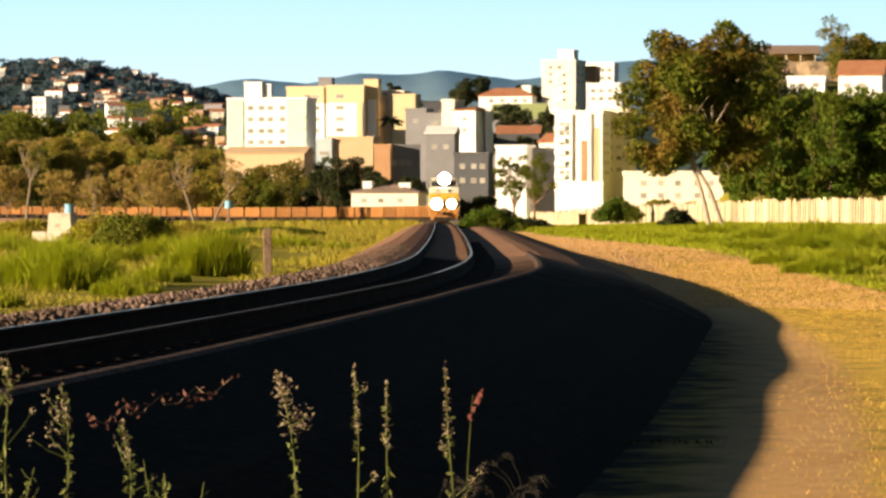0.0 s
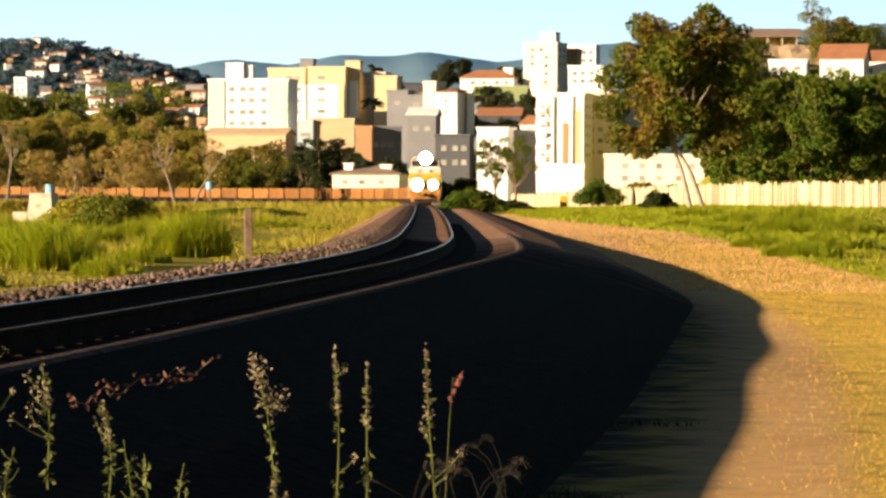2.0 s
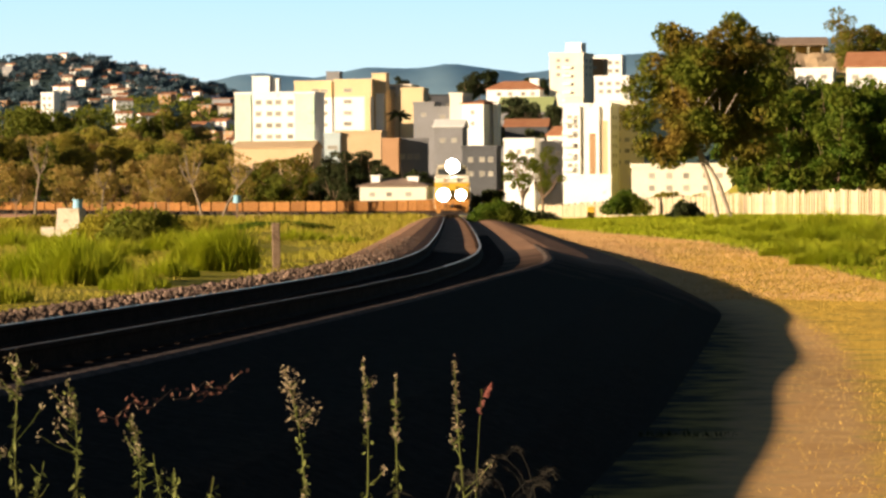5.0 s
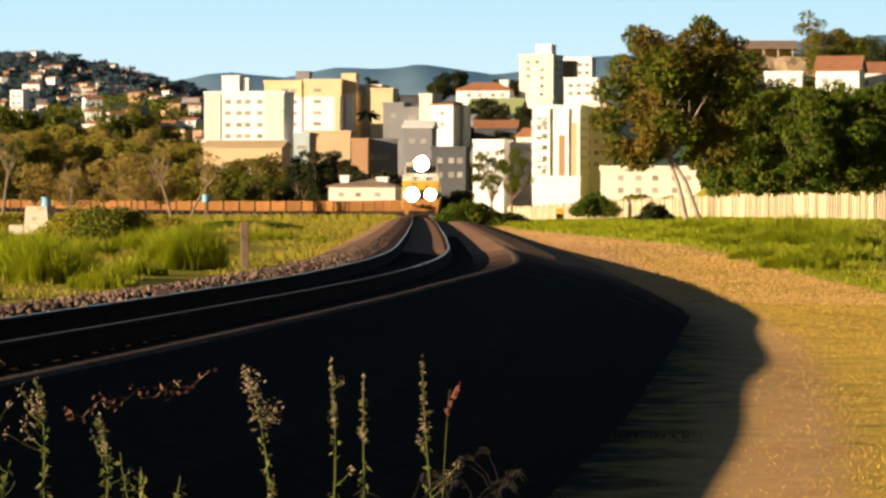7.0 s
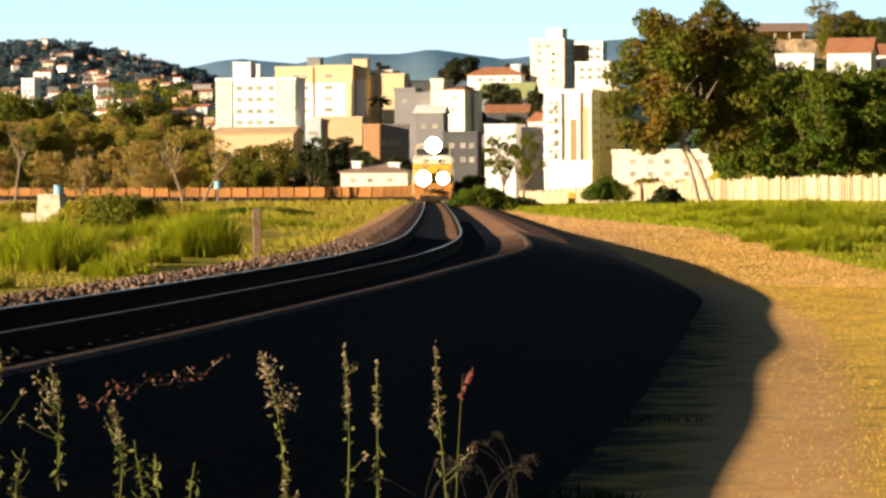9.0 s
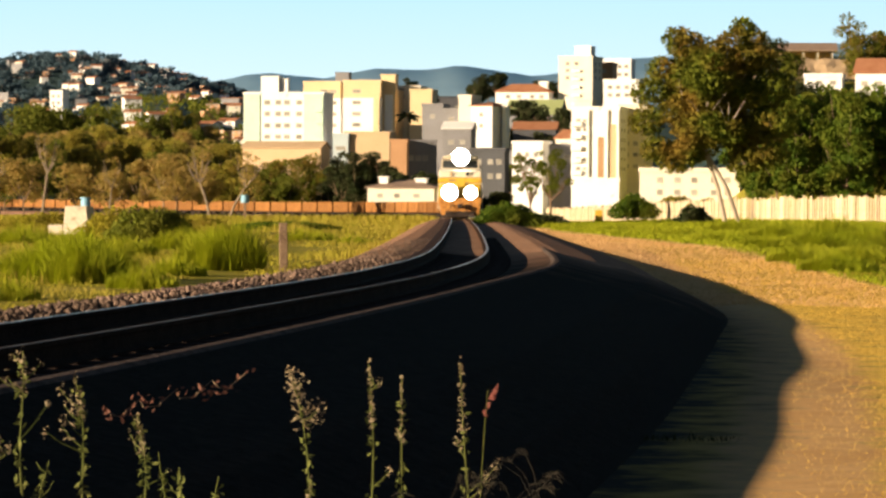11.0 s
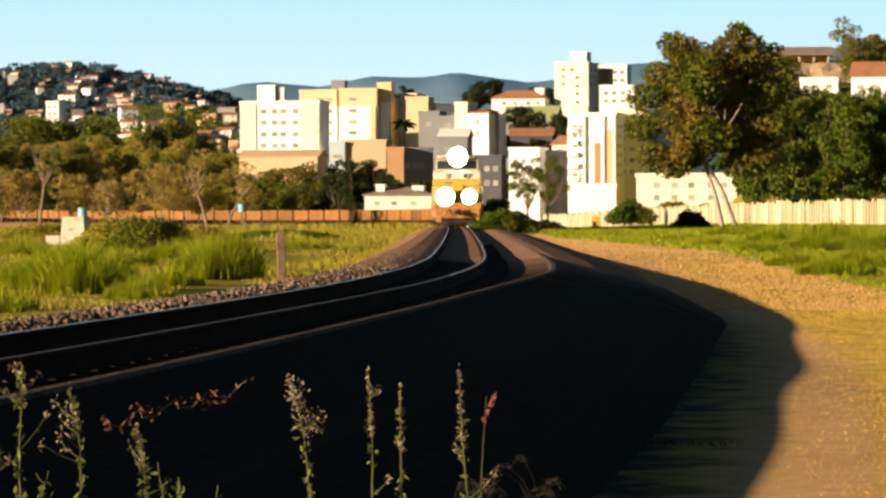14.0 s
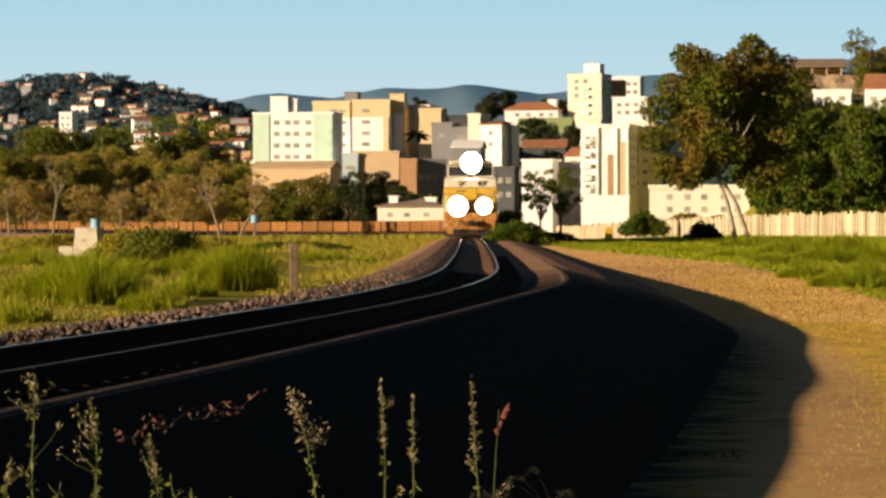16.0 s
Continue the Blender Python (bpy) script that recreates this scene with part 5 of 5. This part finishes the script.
def build_fence():
    ob = thing("board_fence", Matrix(), "long fence of bleached upright boards with dark posts", "fence")
    kinds = []
    for h in (2.15, 2.3, 2.42):
        bm = boxed(-0.24, 0.24, -0.03, 0.03, -0.2, h, bevel=0.01)
        me = bpy.data.meshes.new("board")
        bm.to_mesh(me), bm.free()
        me.materials.append(FENCE_WOOD)
        kinds.append(me)
    random.seed(4)
    n, rest, s = 0, bmesh.new(), 0.0
    while s < FENCE_RUN[-1]:
        x, y, z, way = fence_spot(s)
        m = Matrix.Translation((x, y, z + random.uniform(-.1, .1))) @ Matrix.Rotation(way + random.uniform(-.25, .12), 4, "Z") @ Matrix.Rotation(random.uniform(-.02, .02), 4, "Y")
        if n < 300:
            same("board", random.choice(kinds), ob, m)
        else:
            before = len(rest.verts)
            box(rest, -0.24, 0.24, -0.03, 0.03, -0.2, random.choice((2.0, 2.15, 2.3)))
            rest.verts.ensure_lookup_table()
            bmesh.ops.transform(rest, matrix=m, verts=rest.verts[before:])
        n += 1
        s += 0.66 + random.uniform(-.05, .05)
    far = part("board_rest", rest, FENCE_WOOD, ob)
    far["kind"] = "stuff"
    post = boxed(-0.12, 0.12, -0.12, 0.12, -0.3, 2.45, bevel=0.02)
    first = None
    for k in range(0, 26):
        x, y, z, way = fence_spot(4.0 + k * 14.0)
        m = Matrix.Translation((x + 0.05, y, z)) @ Matrix.Rotation(way, 4, "Z")
        if first is None:
            first = part("fence_post", post, BARK, ob, "dark square post", m)
        else:
            same("fence_post", first.data, ob, m, "dark square post")


build_fence()


# ---- small things of the field ----
def steel_post():
    x, y = -3.12, 71.0
    z = float(bank_level(x, y))
    ob = thing("marker_post", pose(x, y, z, 0, -1, 5), "dark brown upright marker post beside the track", "post")
    bm = boxed(-0.085, 0.085, -0.07, 0.07, -0.3, 1.19 - z, bevel=0.012)
    part("shaft", bm, BARK, ob)
    part("cap", boxed(-0.09, 0.09, -0.075, 0.075, 0, 0.03, bevel=0.008), BARK, ob, "", pose(0, 0, 1.19 - z))


steel_post()


def valve_block():
    x, y = -15.65, 150.0
    z = float(ground_level(x, y))
    ob = thing("concrete_block", pose(x, y, z, 0, 0, -14), "pale sloping concrete block in the grass", "block")
    bm = boxed(-0.62, 0.62, -0.45, 0.45, -0.2, 1.25, bevel=0.03)
    for v in bm.verts:
        if v.co.z > 1:
            v.co.x *= 0.82
    part("body", bm, CONCRETE, ob)
    part("ledge", boxed(-1.3, -0.62, -0.4, 0.4, -0.2, 0.42, bevel=0.04), CONCRETE, ob, "low broken ledge")
    tank = thing("water_drum", pose(x + 0.28, y, z + 1.25), "small pale blue plastic drum on a concrete block", "drum")
    bm = bmesh.new()
    bmesh.ops.create_cone(bm, cap_ends=True, segments=20, radius1=0.22, radius2=0.20, depth=0.34)
    part("drum", bm, BLUE_TANK, tank, "", pose(0, 0, 0.17))
    part("lid", disc_up(0.23, 0.05), BLUE_TANK, tank, "", pose(0, 0, 0.36))
    d = 330.0
    far = thing("water_drum", pose(-18.32, d, float(ground_level(-18.32, d))), "pale blue drum on a stand in the grass", "drum")
    part("stand", boxed(-0.12, 0.12, -0.12, 0.12, 0, 1.38 + 0.6, bevel=0.02), BARK, far, "thin wooden stand")
    bm = bmesh.new()
    bmesh.ops.create_cone(bm, cap_ends=True, segments=20, radius1=0.40, radius2=0.36, depth=0.75)
    part("drum", bm, BLUE_TANK, far, "", pose(0, 0, 1.38 + 0.98))


def disc_up(r, depth):
    bm = bmesh.new()
    bmesh.ops.create_cone(bm, cap_ends=True, segments=20, radius1=r, radius2=r, depth=depth)
    return bm


valve_block()


def yellow_marker():
    x, y = (1077 - 784) / 6000 * 372, 372.0
    ob = thing("marker_block", pose(x, y, float(ground_level(x, y))), "weathered yellow marker block before the fence", "marker")
    part("body", boxed(-0.42, 0.42, -0.3, 0.3, -0.2, 1.35, bevel=0.06), YELLOW, ob)
    part("cap", boxed(-0.47, 0.47, -0.35, 0.35, 1.35, 1.5, bevel=0.04), YELLOW, ob)


yellow_marker()


# ---- grass ----
def blades(name, xs, ys, zs, tall, wide, mat, label, seed, lean=0.35):
    """upright bent blades, one narrow triangle pair each"""
    rng = np.random.default_rng(seed)
    n = len(xs)
    a = rng.uniform(0, math.tau, n)
    side = np.stack([np.cos(a), np.sin(a), np.zeros(n)], 1) * np.asarray(wide).reshape(-1, 1) * 0.5
    tip = np.stack([rng.normal(0, lean, n), rng.normal(0, lean, n), np.ones(n)], 1) * np.asarray(tall).reshape(-1, 1)
    base = np.stack([xs, ys, zs], 1)
    mid = base + tip * np.array([0.35, 0.35, 0.6])
    verts = np.stack([base - side, base + side, mid + side * 0.8, mid - side * 0.8, base + tip], 1).reshape(-1, 3)
    i = np.arange(n)[:, None] * 5
    faces = (i + [0, 1, 2, 3]).tolist() + (i + [3, 2, 4]).tolist()
    ob = raw(name, verts.tolist(), faces, mat)
    return tagged(ob, label, "grass", kind="stuff")


def centre_x(y):
    return np.interp(y, TRACK[:, 1], TRACK[:, 0])


def build_grass():
    rng = np.random.default_rng(3)
    # dry grass beside the dirt track
    y = 16 + 74 * rng.uniform(0, 1, 240000) ** 1.5
    off = rng.uniform(5.15, 11.5, len(y))
    keep = rng.uniform(0, 1, len(y)) > 0.85 * np.exp(-(((off - 5.5 + 0.010 * y) / 0.7) ** 4))
    y, off = y[keep], off[keep]
    x = centre_x(y) + off
    patch = np.array([noise.noise((a * 0.9, b * 0.35, 0)) for a, b in zip(x, y)])
    keep = patch + rng.normal(0, 0.3, len(y)) > -0.30
    x, y = x[keep], y[keep]
    blades("dry_grass", x, y, ground_level(x, y) - 0.01, rng.uniform(0.010, 0.034, len(x)), rng.uniform(0.003, 0.006, len(x)) * (0.6 + y / 50), STRAW_LEAF, "short dry straw-coloured grass on the trodden earth", 1, 0.8)
    # earth-coloured blades added on the dirt track farther off, to catch sun and brighten it
    y = 60 + 120 * rng.uniform(0, 1, 60000)
    off = rng.uniform(3.4, 9.0, len(y))
    keep = off < np.interp(y, (0, 40, 72, 114, 160, 260), (9.5, 9.5, 9.0, 7.0, 4.5, 4.0)) + 0.5
    x, y = centre_x(y)[keep] + off[keep], y[keep]
    blades("sun_catching_blades", x, y, ground_level(x, y) - 0.01, rng.uniform(0.02, 0.07, len(x)), rng.uniform(0.01, 0.025, len(x)), EARTH_BLADES, "earth-coloured blades added to brighten the dirt track", 5, 0.7)
    # green verge before the fence
    y = rng.uniform(48, 330, 60000)
    edge = np.interp(y, (0, 40, 72, 114, 160, 260), (9.5, 9.5, 9.0, 7.0, 4.5, 4.0))
    x = centre_x(y) + edge + rng.exponential(0.16, len(y)) * y * 0.35
    keep = (x < y * 0.145) & (x < 36)
    x, y = x[keep], y[keep]
    tall = (0.07 + 0.0007 * y) * rng.uniform(0.4, 1.5, len(y))
    blades("verge_grass", x, y, ground_level(x, y) - 0.02, tall, 0.012 + y * 0.00022, LIME_LEAF, "green and yellow verge grass before the fence", 2, 0.5)
    # field on the inner side of the bend
    y = 22 + 400 * rng.uniform(0, 1, 90000) ** 1.5
    x = centre_x(y) - 2.5 - rng.uniform(0, 1, len(y)) ** 1.2 * (y * 0.16 + 3)
    keep = x > -y * 0.145 - 1
    x, y = x[keep], y[keep]
    patch = np.array([noise.noise((a * 0.35, b * 0.12, 7)) for a, b in zip(x, y)])
    tall = (0.10 + 0.0007 * y) * np.clip(0.6 + patch * 2.4, 0.15, 2.2) * rng.uniform(0.5, 1.4, len(y))
    z = bank_level(x, y) - 0.02
    blades("field_grass", x, y, z, tall, 0.010 + y * 0.00022, GRASS_LEAF, "green and straw field grass beside the track", 3, 0.45)
    # far field
    y = rng.uniform(330, 760, 26000)
    x = rng.uniform(-0.145, 0.0, len(y)) * y
    keep = np.abs(x - centre_x(y)) > 2.8
    x, y = x[keep], y[keep]
    blades("far_field_grass", x, y, ground_level(x, y) - 0.05, rng.uniform(0.3, 1.1, len(x)), 0.20, GRASS_LEAF, "rough grass of the far field", 4, 0.4)


build_grass()


def tussock(x, y, r, h, n, seed, label="tall tussock of green grass", mat=None):
    rng = np.random.default_rng(seed)
    a, q = rng.uniform(0, math.tau, n), rng.uniform(0, 1, n) ** 0.6
    xs, ys = x + np.cos(a) * r * q, y + np.sin(a) * r * q * 0.8
    zs = bank_level(xs, ys) - 0.03
    tall = h * (1.1 - 0.65 * q) * rng.uniform(0.45, 1.1, n)
    ob = blades("grass_tussock", xs, ys, zs, tall, 0.009 + 0.00016 * y, mat or LIME_LEAF, label, seed, 0.28)
    ob["group"] = "grass tussocks"
    return ob


for k, (b, d, r, h, n) in enumerate(((110, 62, .75, .95, 1900), (165, 60, .7, 1.05, 1900), (215, 62, .55, .85, 1200), (60, 64, .6, .75, 1100), (405, 72, .7, 1.1, 2200), (445, 72, .5, 1.2, 1700), (385, 74, .7, 1.05, 1500), (240, 90, .9, .7, 1200), (150, 100, 1.2, .7, 1400), (560, 130, 1.2, .6, 900), (640, 120, .8, .4, 500), (60, 110, 1.4, .8, 1400), (330, 105, .9, .8, 1000),
                                     (20, 50, .6, .5, 800), (330, 66, .6, .5, 800), (270, 56, .6, .5, 700))):
    tussock((b - 784) / 6000 * d, d, r, h, n, 500 + k)


for k, (b, d, r, h, n) in enumerate(((1440, 88, 1.0, .55, 1200), (1500, 82, 1.0, .6, 1200), (1550, 90, 1.2, .65, 1400), (1380, 105, 1.0, .55, 1000), (1300, 120, 1.2, .5, 900), (1480, 110, 1.6, .8, 1500), (1560, 120, 1.8, .9, 1600), (1220, 140, 1.2, .5, 800), (1400, 140, 1.6, .8, 1200), (1120, 165, 1.4, .5, 700), (1330, 170, 2.0, .8, 1000), (1500, 160, 2.2, 1.0, 1400))):
    tussock((b - 784) / 6000 * d, d, r, h, n, 560 + k, "lush tussock of yellow-green verge grass")


# ---- weeds on the near bank ----
def weed(x, y, tall, lean, seed, heads=True, branch=0.5, name="weed", label="slender wild weed with small pale seed heads", thick=1.0):
    rng = random.Random(seed)
    z = float(bank_level(x, y))
    ob = thing(name, pose(x, y, z), label, "weed", "weeds on the bank")
    bm = bmesh.new()
    pts = [Vector((lean * u * u * tall + 0.012 * math.sin(5 * u + seed), 0.02 * math.sin(4 * u + seed), u * tall - 0.05)) for u in np.linspace(0, 1, 8)]
    tube(bm, pts, list(np.linspace(0.0055, 0.002, 8)), 5)
    part("stem", bm, WEED, ob)
    leaf, head = [], []

    def along(u):
        u = min(max(u, 0), 0.999) * 7
        return pts[int(u)].lerp(pts[int(u) + 1], u - int(u))

    twigs = bmesh.new()
    count = 0
    for k in range(int(7 * branch) + 1):
        u = rng.uniform(0.35, 0.92)
        p, a = along(u), rng.uniform(0, math.tau)
        l = tall * (1 - u) * rng.uniform(0.25, 0.6) * branch + 0.03
        q = p + Vector((math.cos(a) * l, math.sin(a) * l, l * rng.uniform(0.5, 1.1)))
        tube(twigs, [p, p.lerp(q, 0.6) + Vector((0, 0, -0.01)), q], [0.003, 0.0022, 0.0015], 4)
        head.append((q.x, q.y, q.z, 0.018 * thick, 0.018 * thick, 0.028 * thick))
        head.append((*p.lerp(q, 0.6), 0.014 * thick, 0.014 * thick, 0.018 * thick))
    for k in range(9):
        p = along(0.72 + 0.28 * k / 8)
        head.append((p.x, p.y, p.z, 0.017 * thick * (1.35 - 0.1 * k), 0.017 * thick, 0.03))
    part("twig", twigs, WEED, ob)["kind"] = "stuff"
    for k in range(26):
        p = along(0.15 + 0.8 * k / 26)
        leaf.append((p.x, p.y, p.z, 0.028, 0.028, 0.02))
    leaf_mesh("leaves", leaf, 46, 0.017, WEED, ob, seed)
    if heads:
        leaf_mesh("seed_head", head, int(130 * thick), 0.0085, WEED_HEAD, ob, seed + 1)["kind"] = "stuff"
    return ob


SWAYING = {}
for k, (b, d, top, lean, br, thick, heads) in enumerate(((62, 14.0, 638, -0.03, 0.9, 0.9, True), (172, 14.2, 684, -0.08, 0.8, 1.2, True), (275, 14.0, 750, -0.045, 0.7, 0.8, True), (312, 13.6, 815, -0.03, 0.2, 0.7, False), (350, 13.4, 840, -0.05, 0.3, 0.7, False),
                                              (400, 13.2, 856, 0.02, 0.4, 0.8, False), (12, 13.6, 790, 0.0, 0.5, 0.8, True), (578, 14.5, 668, -0.14, 0.55, 2.2, True), (677, 15.0, 658, -0.01, 0.25, 0.9, True), (724, 15.0, 684, 0.03, 0.12, 0.7, True),
                                              (850, 15.5, 656, -0.03, 0.35, 1.3, True), (566, 13.6, 862, 0.02, 0.3, 0.8, True), (95, 13.5, 830, .05, .4, .8, False))):
    x = (b - 784) / 6000 * d
    plant = weed(x, d, 1.65 - (top - 393) / 6000 * d - float(bank_level(x, d)), lean, 600 + k, heads, br, thick=thick)
    if b in (172, 578):
        SWAYING[b] = plant


def pink_spike():
    """one slender grass stem with a single pink seed spike"""
    x, y = (867 - 784) / 6000 * 15.6, 15.6
    z = float(bank_level(x, y))
    tall = 1.65 - (724 - 393) / 6000 * 15.6 - z
    ob = thing("spike_grass", pose(x, y, z), "slender grass stem with one pink seed spike", "grass", "weeds on the bank")
    pts = [Vector((0.04 * u * u, 0, tall * u - 0.04 * (1 - u))) for u in np.linspace(0, 1, 7)]
    part("stem", tube(bmesh.new(), pts, [0.003, 0.0028, 0.0025, 0.002, 0.002, 0.0016, 0.001], 5), WEED, ob)
    leaf_mesh("spike", [(0.03 + 0.012 * k, 0, tall - 0.10 + 0.026 * k, 0.010, 0.010, 0.02) for k in range(5)], 70, 0.009, PINK_HEAD, ob, 641)


pink_spike()


def drooping_grass(x, y, tall, seed):
    """a tuft with nodding feathery seed heads"""
    rng = random.Random(seed)
    z = float(bank_level(x, y))
    ob = thing("seeding_grass", pose(x, y, z), "tuft of dry grass with nodding feathery seed heads", "grass", "seeding grass on the bank")
    stems, plumes = bmesh.new(), []
    for k in range(3):
        a = rng.uniform(-1, 1)
        pts = [Vector((a * 0.12 * tall * u + a * 0.3 * tall * u**4, rng.uniform(-.01, .01), tall * (u - 0.18 * abs(a) * u**4) - 0.03)) for u in np.linspace(0, 1, 6)]
        tube(stems, pts, [0.002, 0.0018, 0.0016, 0.0013, 0.001, 0.0007], 4)
        for f in range(4):
            b = rng.uniform(-1, 1)
            end = pts[-1] + Vector((b * 0.06 + a * 0.04, rng.uniform(-.03, .03), -rng.uniform(0.01, 0.07)))
            tube(stems, [pts[-2].lerp(pts[-1], 0.7), pts[-1].lerp(end, 0.5) + Vector((0, 0, 0.012)), end], [0.0008, 0.0012, 0.0006], 4)
            plumes.append((*pts[-1].lerp(end, 0.6), 0.03, 0.02, 0.02))
    part("stems", stems, PLUME, ob)
    leaf_mesh("plumes", plumes, 60, 0.006, PLUME, ob, seed)
    return ob


for k, (b, d, top) in enumerate(((985, 16.5, 800), (945, 16.0, 835), (800, 14.6, 845), (845, 14.8, 850), (900, 15.6, 840))):
    x = (b - 784) / 6000 * d
    drooping_grass(x, d, 1.65 - (top - 393) / 6000 * d - float(bank_level(x, d)), 700 + k)
for k, (b, d, r, h, n) in enumerate(((1010, 17.5, .35, .20, 500), (940, 16.8, .4, .18, 400), (1080, 19.5, .4, .14, 300), (840, 15.4, .3, .14, 200), (1230, 26, .5, .10, 200))):
    tussock((b - 784) / 6000 * d, d, r, h, n, 540 + k, "low dark green grass at the foot of the bank", DARK_LEAF)


def creeper():
    """a strand of reddish dry leaves along the bank"""
    ob = thing("creeper", pose(-1.2, 16.5, 0), "low creeper with reddish dry leaves on the bank", "creeper")
    bm = bmesh.new()
    lumps, pts = [], []
    for k in range(16):
        b, top = 215 + k * 16, 770 - k * 4.3
        d = 16.3
        x, z = (b - 784) / 6000 * d, 1.65 - (top - 393) / 6000 * d
        y = d + 0.25 * math.sin(k * 2.9)
        p = Vector((x + 1.2, y - 16.5, max(z, float(bank_level(x, y)) + 0.03) + 0.03 * math.sin(k * 4.7)))
        pts.append(p)
        if k % 3 != 2:
            lumps.append((*p, 0.09, 0.06, 0.035))
    tube(bm, pts, [0.0025] * len(pts), 4)
    part("stem", bm, BARK, ob)
    leaf_mesh("leaves", lumps, 60, 0.018, CREEPER_LEAF, ob, 77)


CREEPER_LEAF = leafy("reddish_leaves", (0.10, 0.042, 0.032), (0.20, 0.095, 0.07), (0.14, 0.065, 0.045), 0.15)
creeper()


# ---- ballast stones ----
def stone_mesh(seed):
    rng = random.Random(seed)
    bm = bmesh.new()
    bmesh.ops.create_icosphere(bm, subdivisions=1, radius=1.0)
    for v in bm.verts:
        v.co *= rng.uniform(0.7, 1.15)
        v.co.z *= 0.75
    me = bpy.data.meshes.new("stone")
    bm.to_mesh(me), bm.free()
    me.materials.append(STONE)
    return me


def build_stones():
    rng = random.Random(5)
    bed = bpy.data.objects["track_bed"]
    kinds = [stone_mesh(k) for k in range(6)]
    for k in range(300):
        y = 23 + 37 * rng.random() ** 1.2
        off = -rng.uniform(0.68, 2.2)
        x = float(centre_x(y)) + off
        r = rng.uniform(0.02, 0.046)
        m = Matrix.Translation((x, y, float(bank_level(x, y)) + r * 0.45)) @ Euler((rng.uniform(0, 6), rng.uniform(0, 6), rng.uniform(0, 6))).to_matrix().to_4x4() @ Matrix.Diagonal((r, r, r, 1))
        same("stone", rng.choice(kinds), bed, m)
    shapes = [(np.array([v.co for v in me.vertices]), [tuple(p.vertices) for p in me.polygons]) for me in kinds]
    verts, faces = [], []
    for k in range(10000):
        y = 16 + 74 * rng.random() ** 1.5
        u = rng.random()
        off = -rng.uniform(0.64, 2.6) if u < 0.85 else -rng.uniform(0.64, 1.4)
        x = float(centre_x(y)) + off
        r = rng.uniform(0.015, 0.040) * (1.15 - 0.006 * y)
        co, fs = rng.choice(shapes)
        turn = np.array(Euler((rng.uniform(0, 6), rng.uniform(0, 6), rng.uniform(0, 6))).to_matrix())
        at = len(verts)
        verts += (co @ turn.T * r + [x, y, float(bank_level(x, y)) + r * 0.4]).tolist()
        faces += [tuple(i + at for i in f) for f in fs]
    ob = raw("loose_stones", verts, faces, STONE, bed)
    ob["kind"] = "stuff"


build_stones()


# ---- what moves ----
# how far two of the weeds lean in the breeze: seconds, degrees
SWAY = {578: ((0, 1.1), (0.5, 0), (1, -1.7), (1.5, -0.2), (2, -0.6), (2.5, -2.3), (3, 0.3), (3.5, -0.2), (4, -1.9), (5, 0.4), (6, -1.2), (6.5, -0.5), (7, -1.6), (7.5, -0.8), (8, -3.6), (8.5, -1.8), (9, -0.6), (10, -1.8), (11, 0.2),
              (11.5, -2.0), (12, -3.1), (12.5, -0.6), (13, 1.6), (13.5, 2.2), (14, 0.6), (14.5, -0.8), (15, -2.3), (15.5, -0.8), (16, -3.0)),
        172: ((0, -0.5), (0.5, -2.5), (1, -1.3), (1.5, -2.3), (2, 0), (2.5, -1.2), (3, 0.7), (3.5, -0.7), (4, -0.7), (5, -1.8), (6, 0), (7, -1.4), (7.5, 0.1), (8, -2.3), (9, -0.6), (10, -1.6), (11, -0.8),
              (11.5, -0.2), (12, -3.0), (12.5, 0.3), (13, -2.7), (13.5, 0.3), (14, -3.0), (14.5, 1.3), (15, -1.5), (15.5, -0.3), (16, 0.7))}


def motions():
    for which, plant in SWAYING.items():
        foot = plant.matrix_world.copy()
        walk(plant, [(float(t), foot @ Matrix.Rotation(radians(turn), 4, "Y")) for t, turn in SWAY[which]])
    walk(locomotive, coach_rows(0.0, 9.5))
    walk(helper_loco, coach_rows(20.0, 9.5))
    for k, wag in enumerate(TRAIN):
        walk(wag, coach_rows(40.0 + WAGON * k, WAGON / 2))


motions()
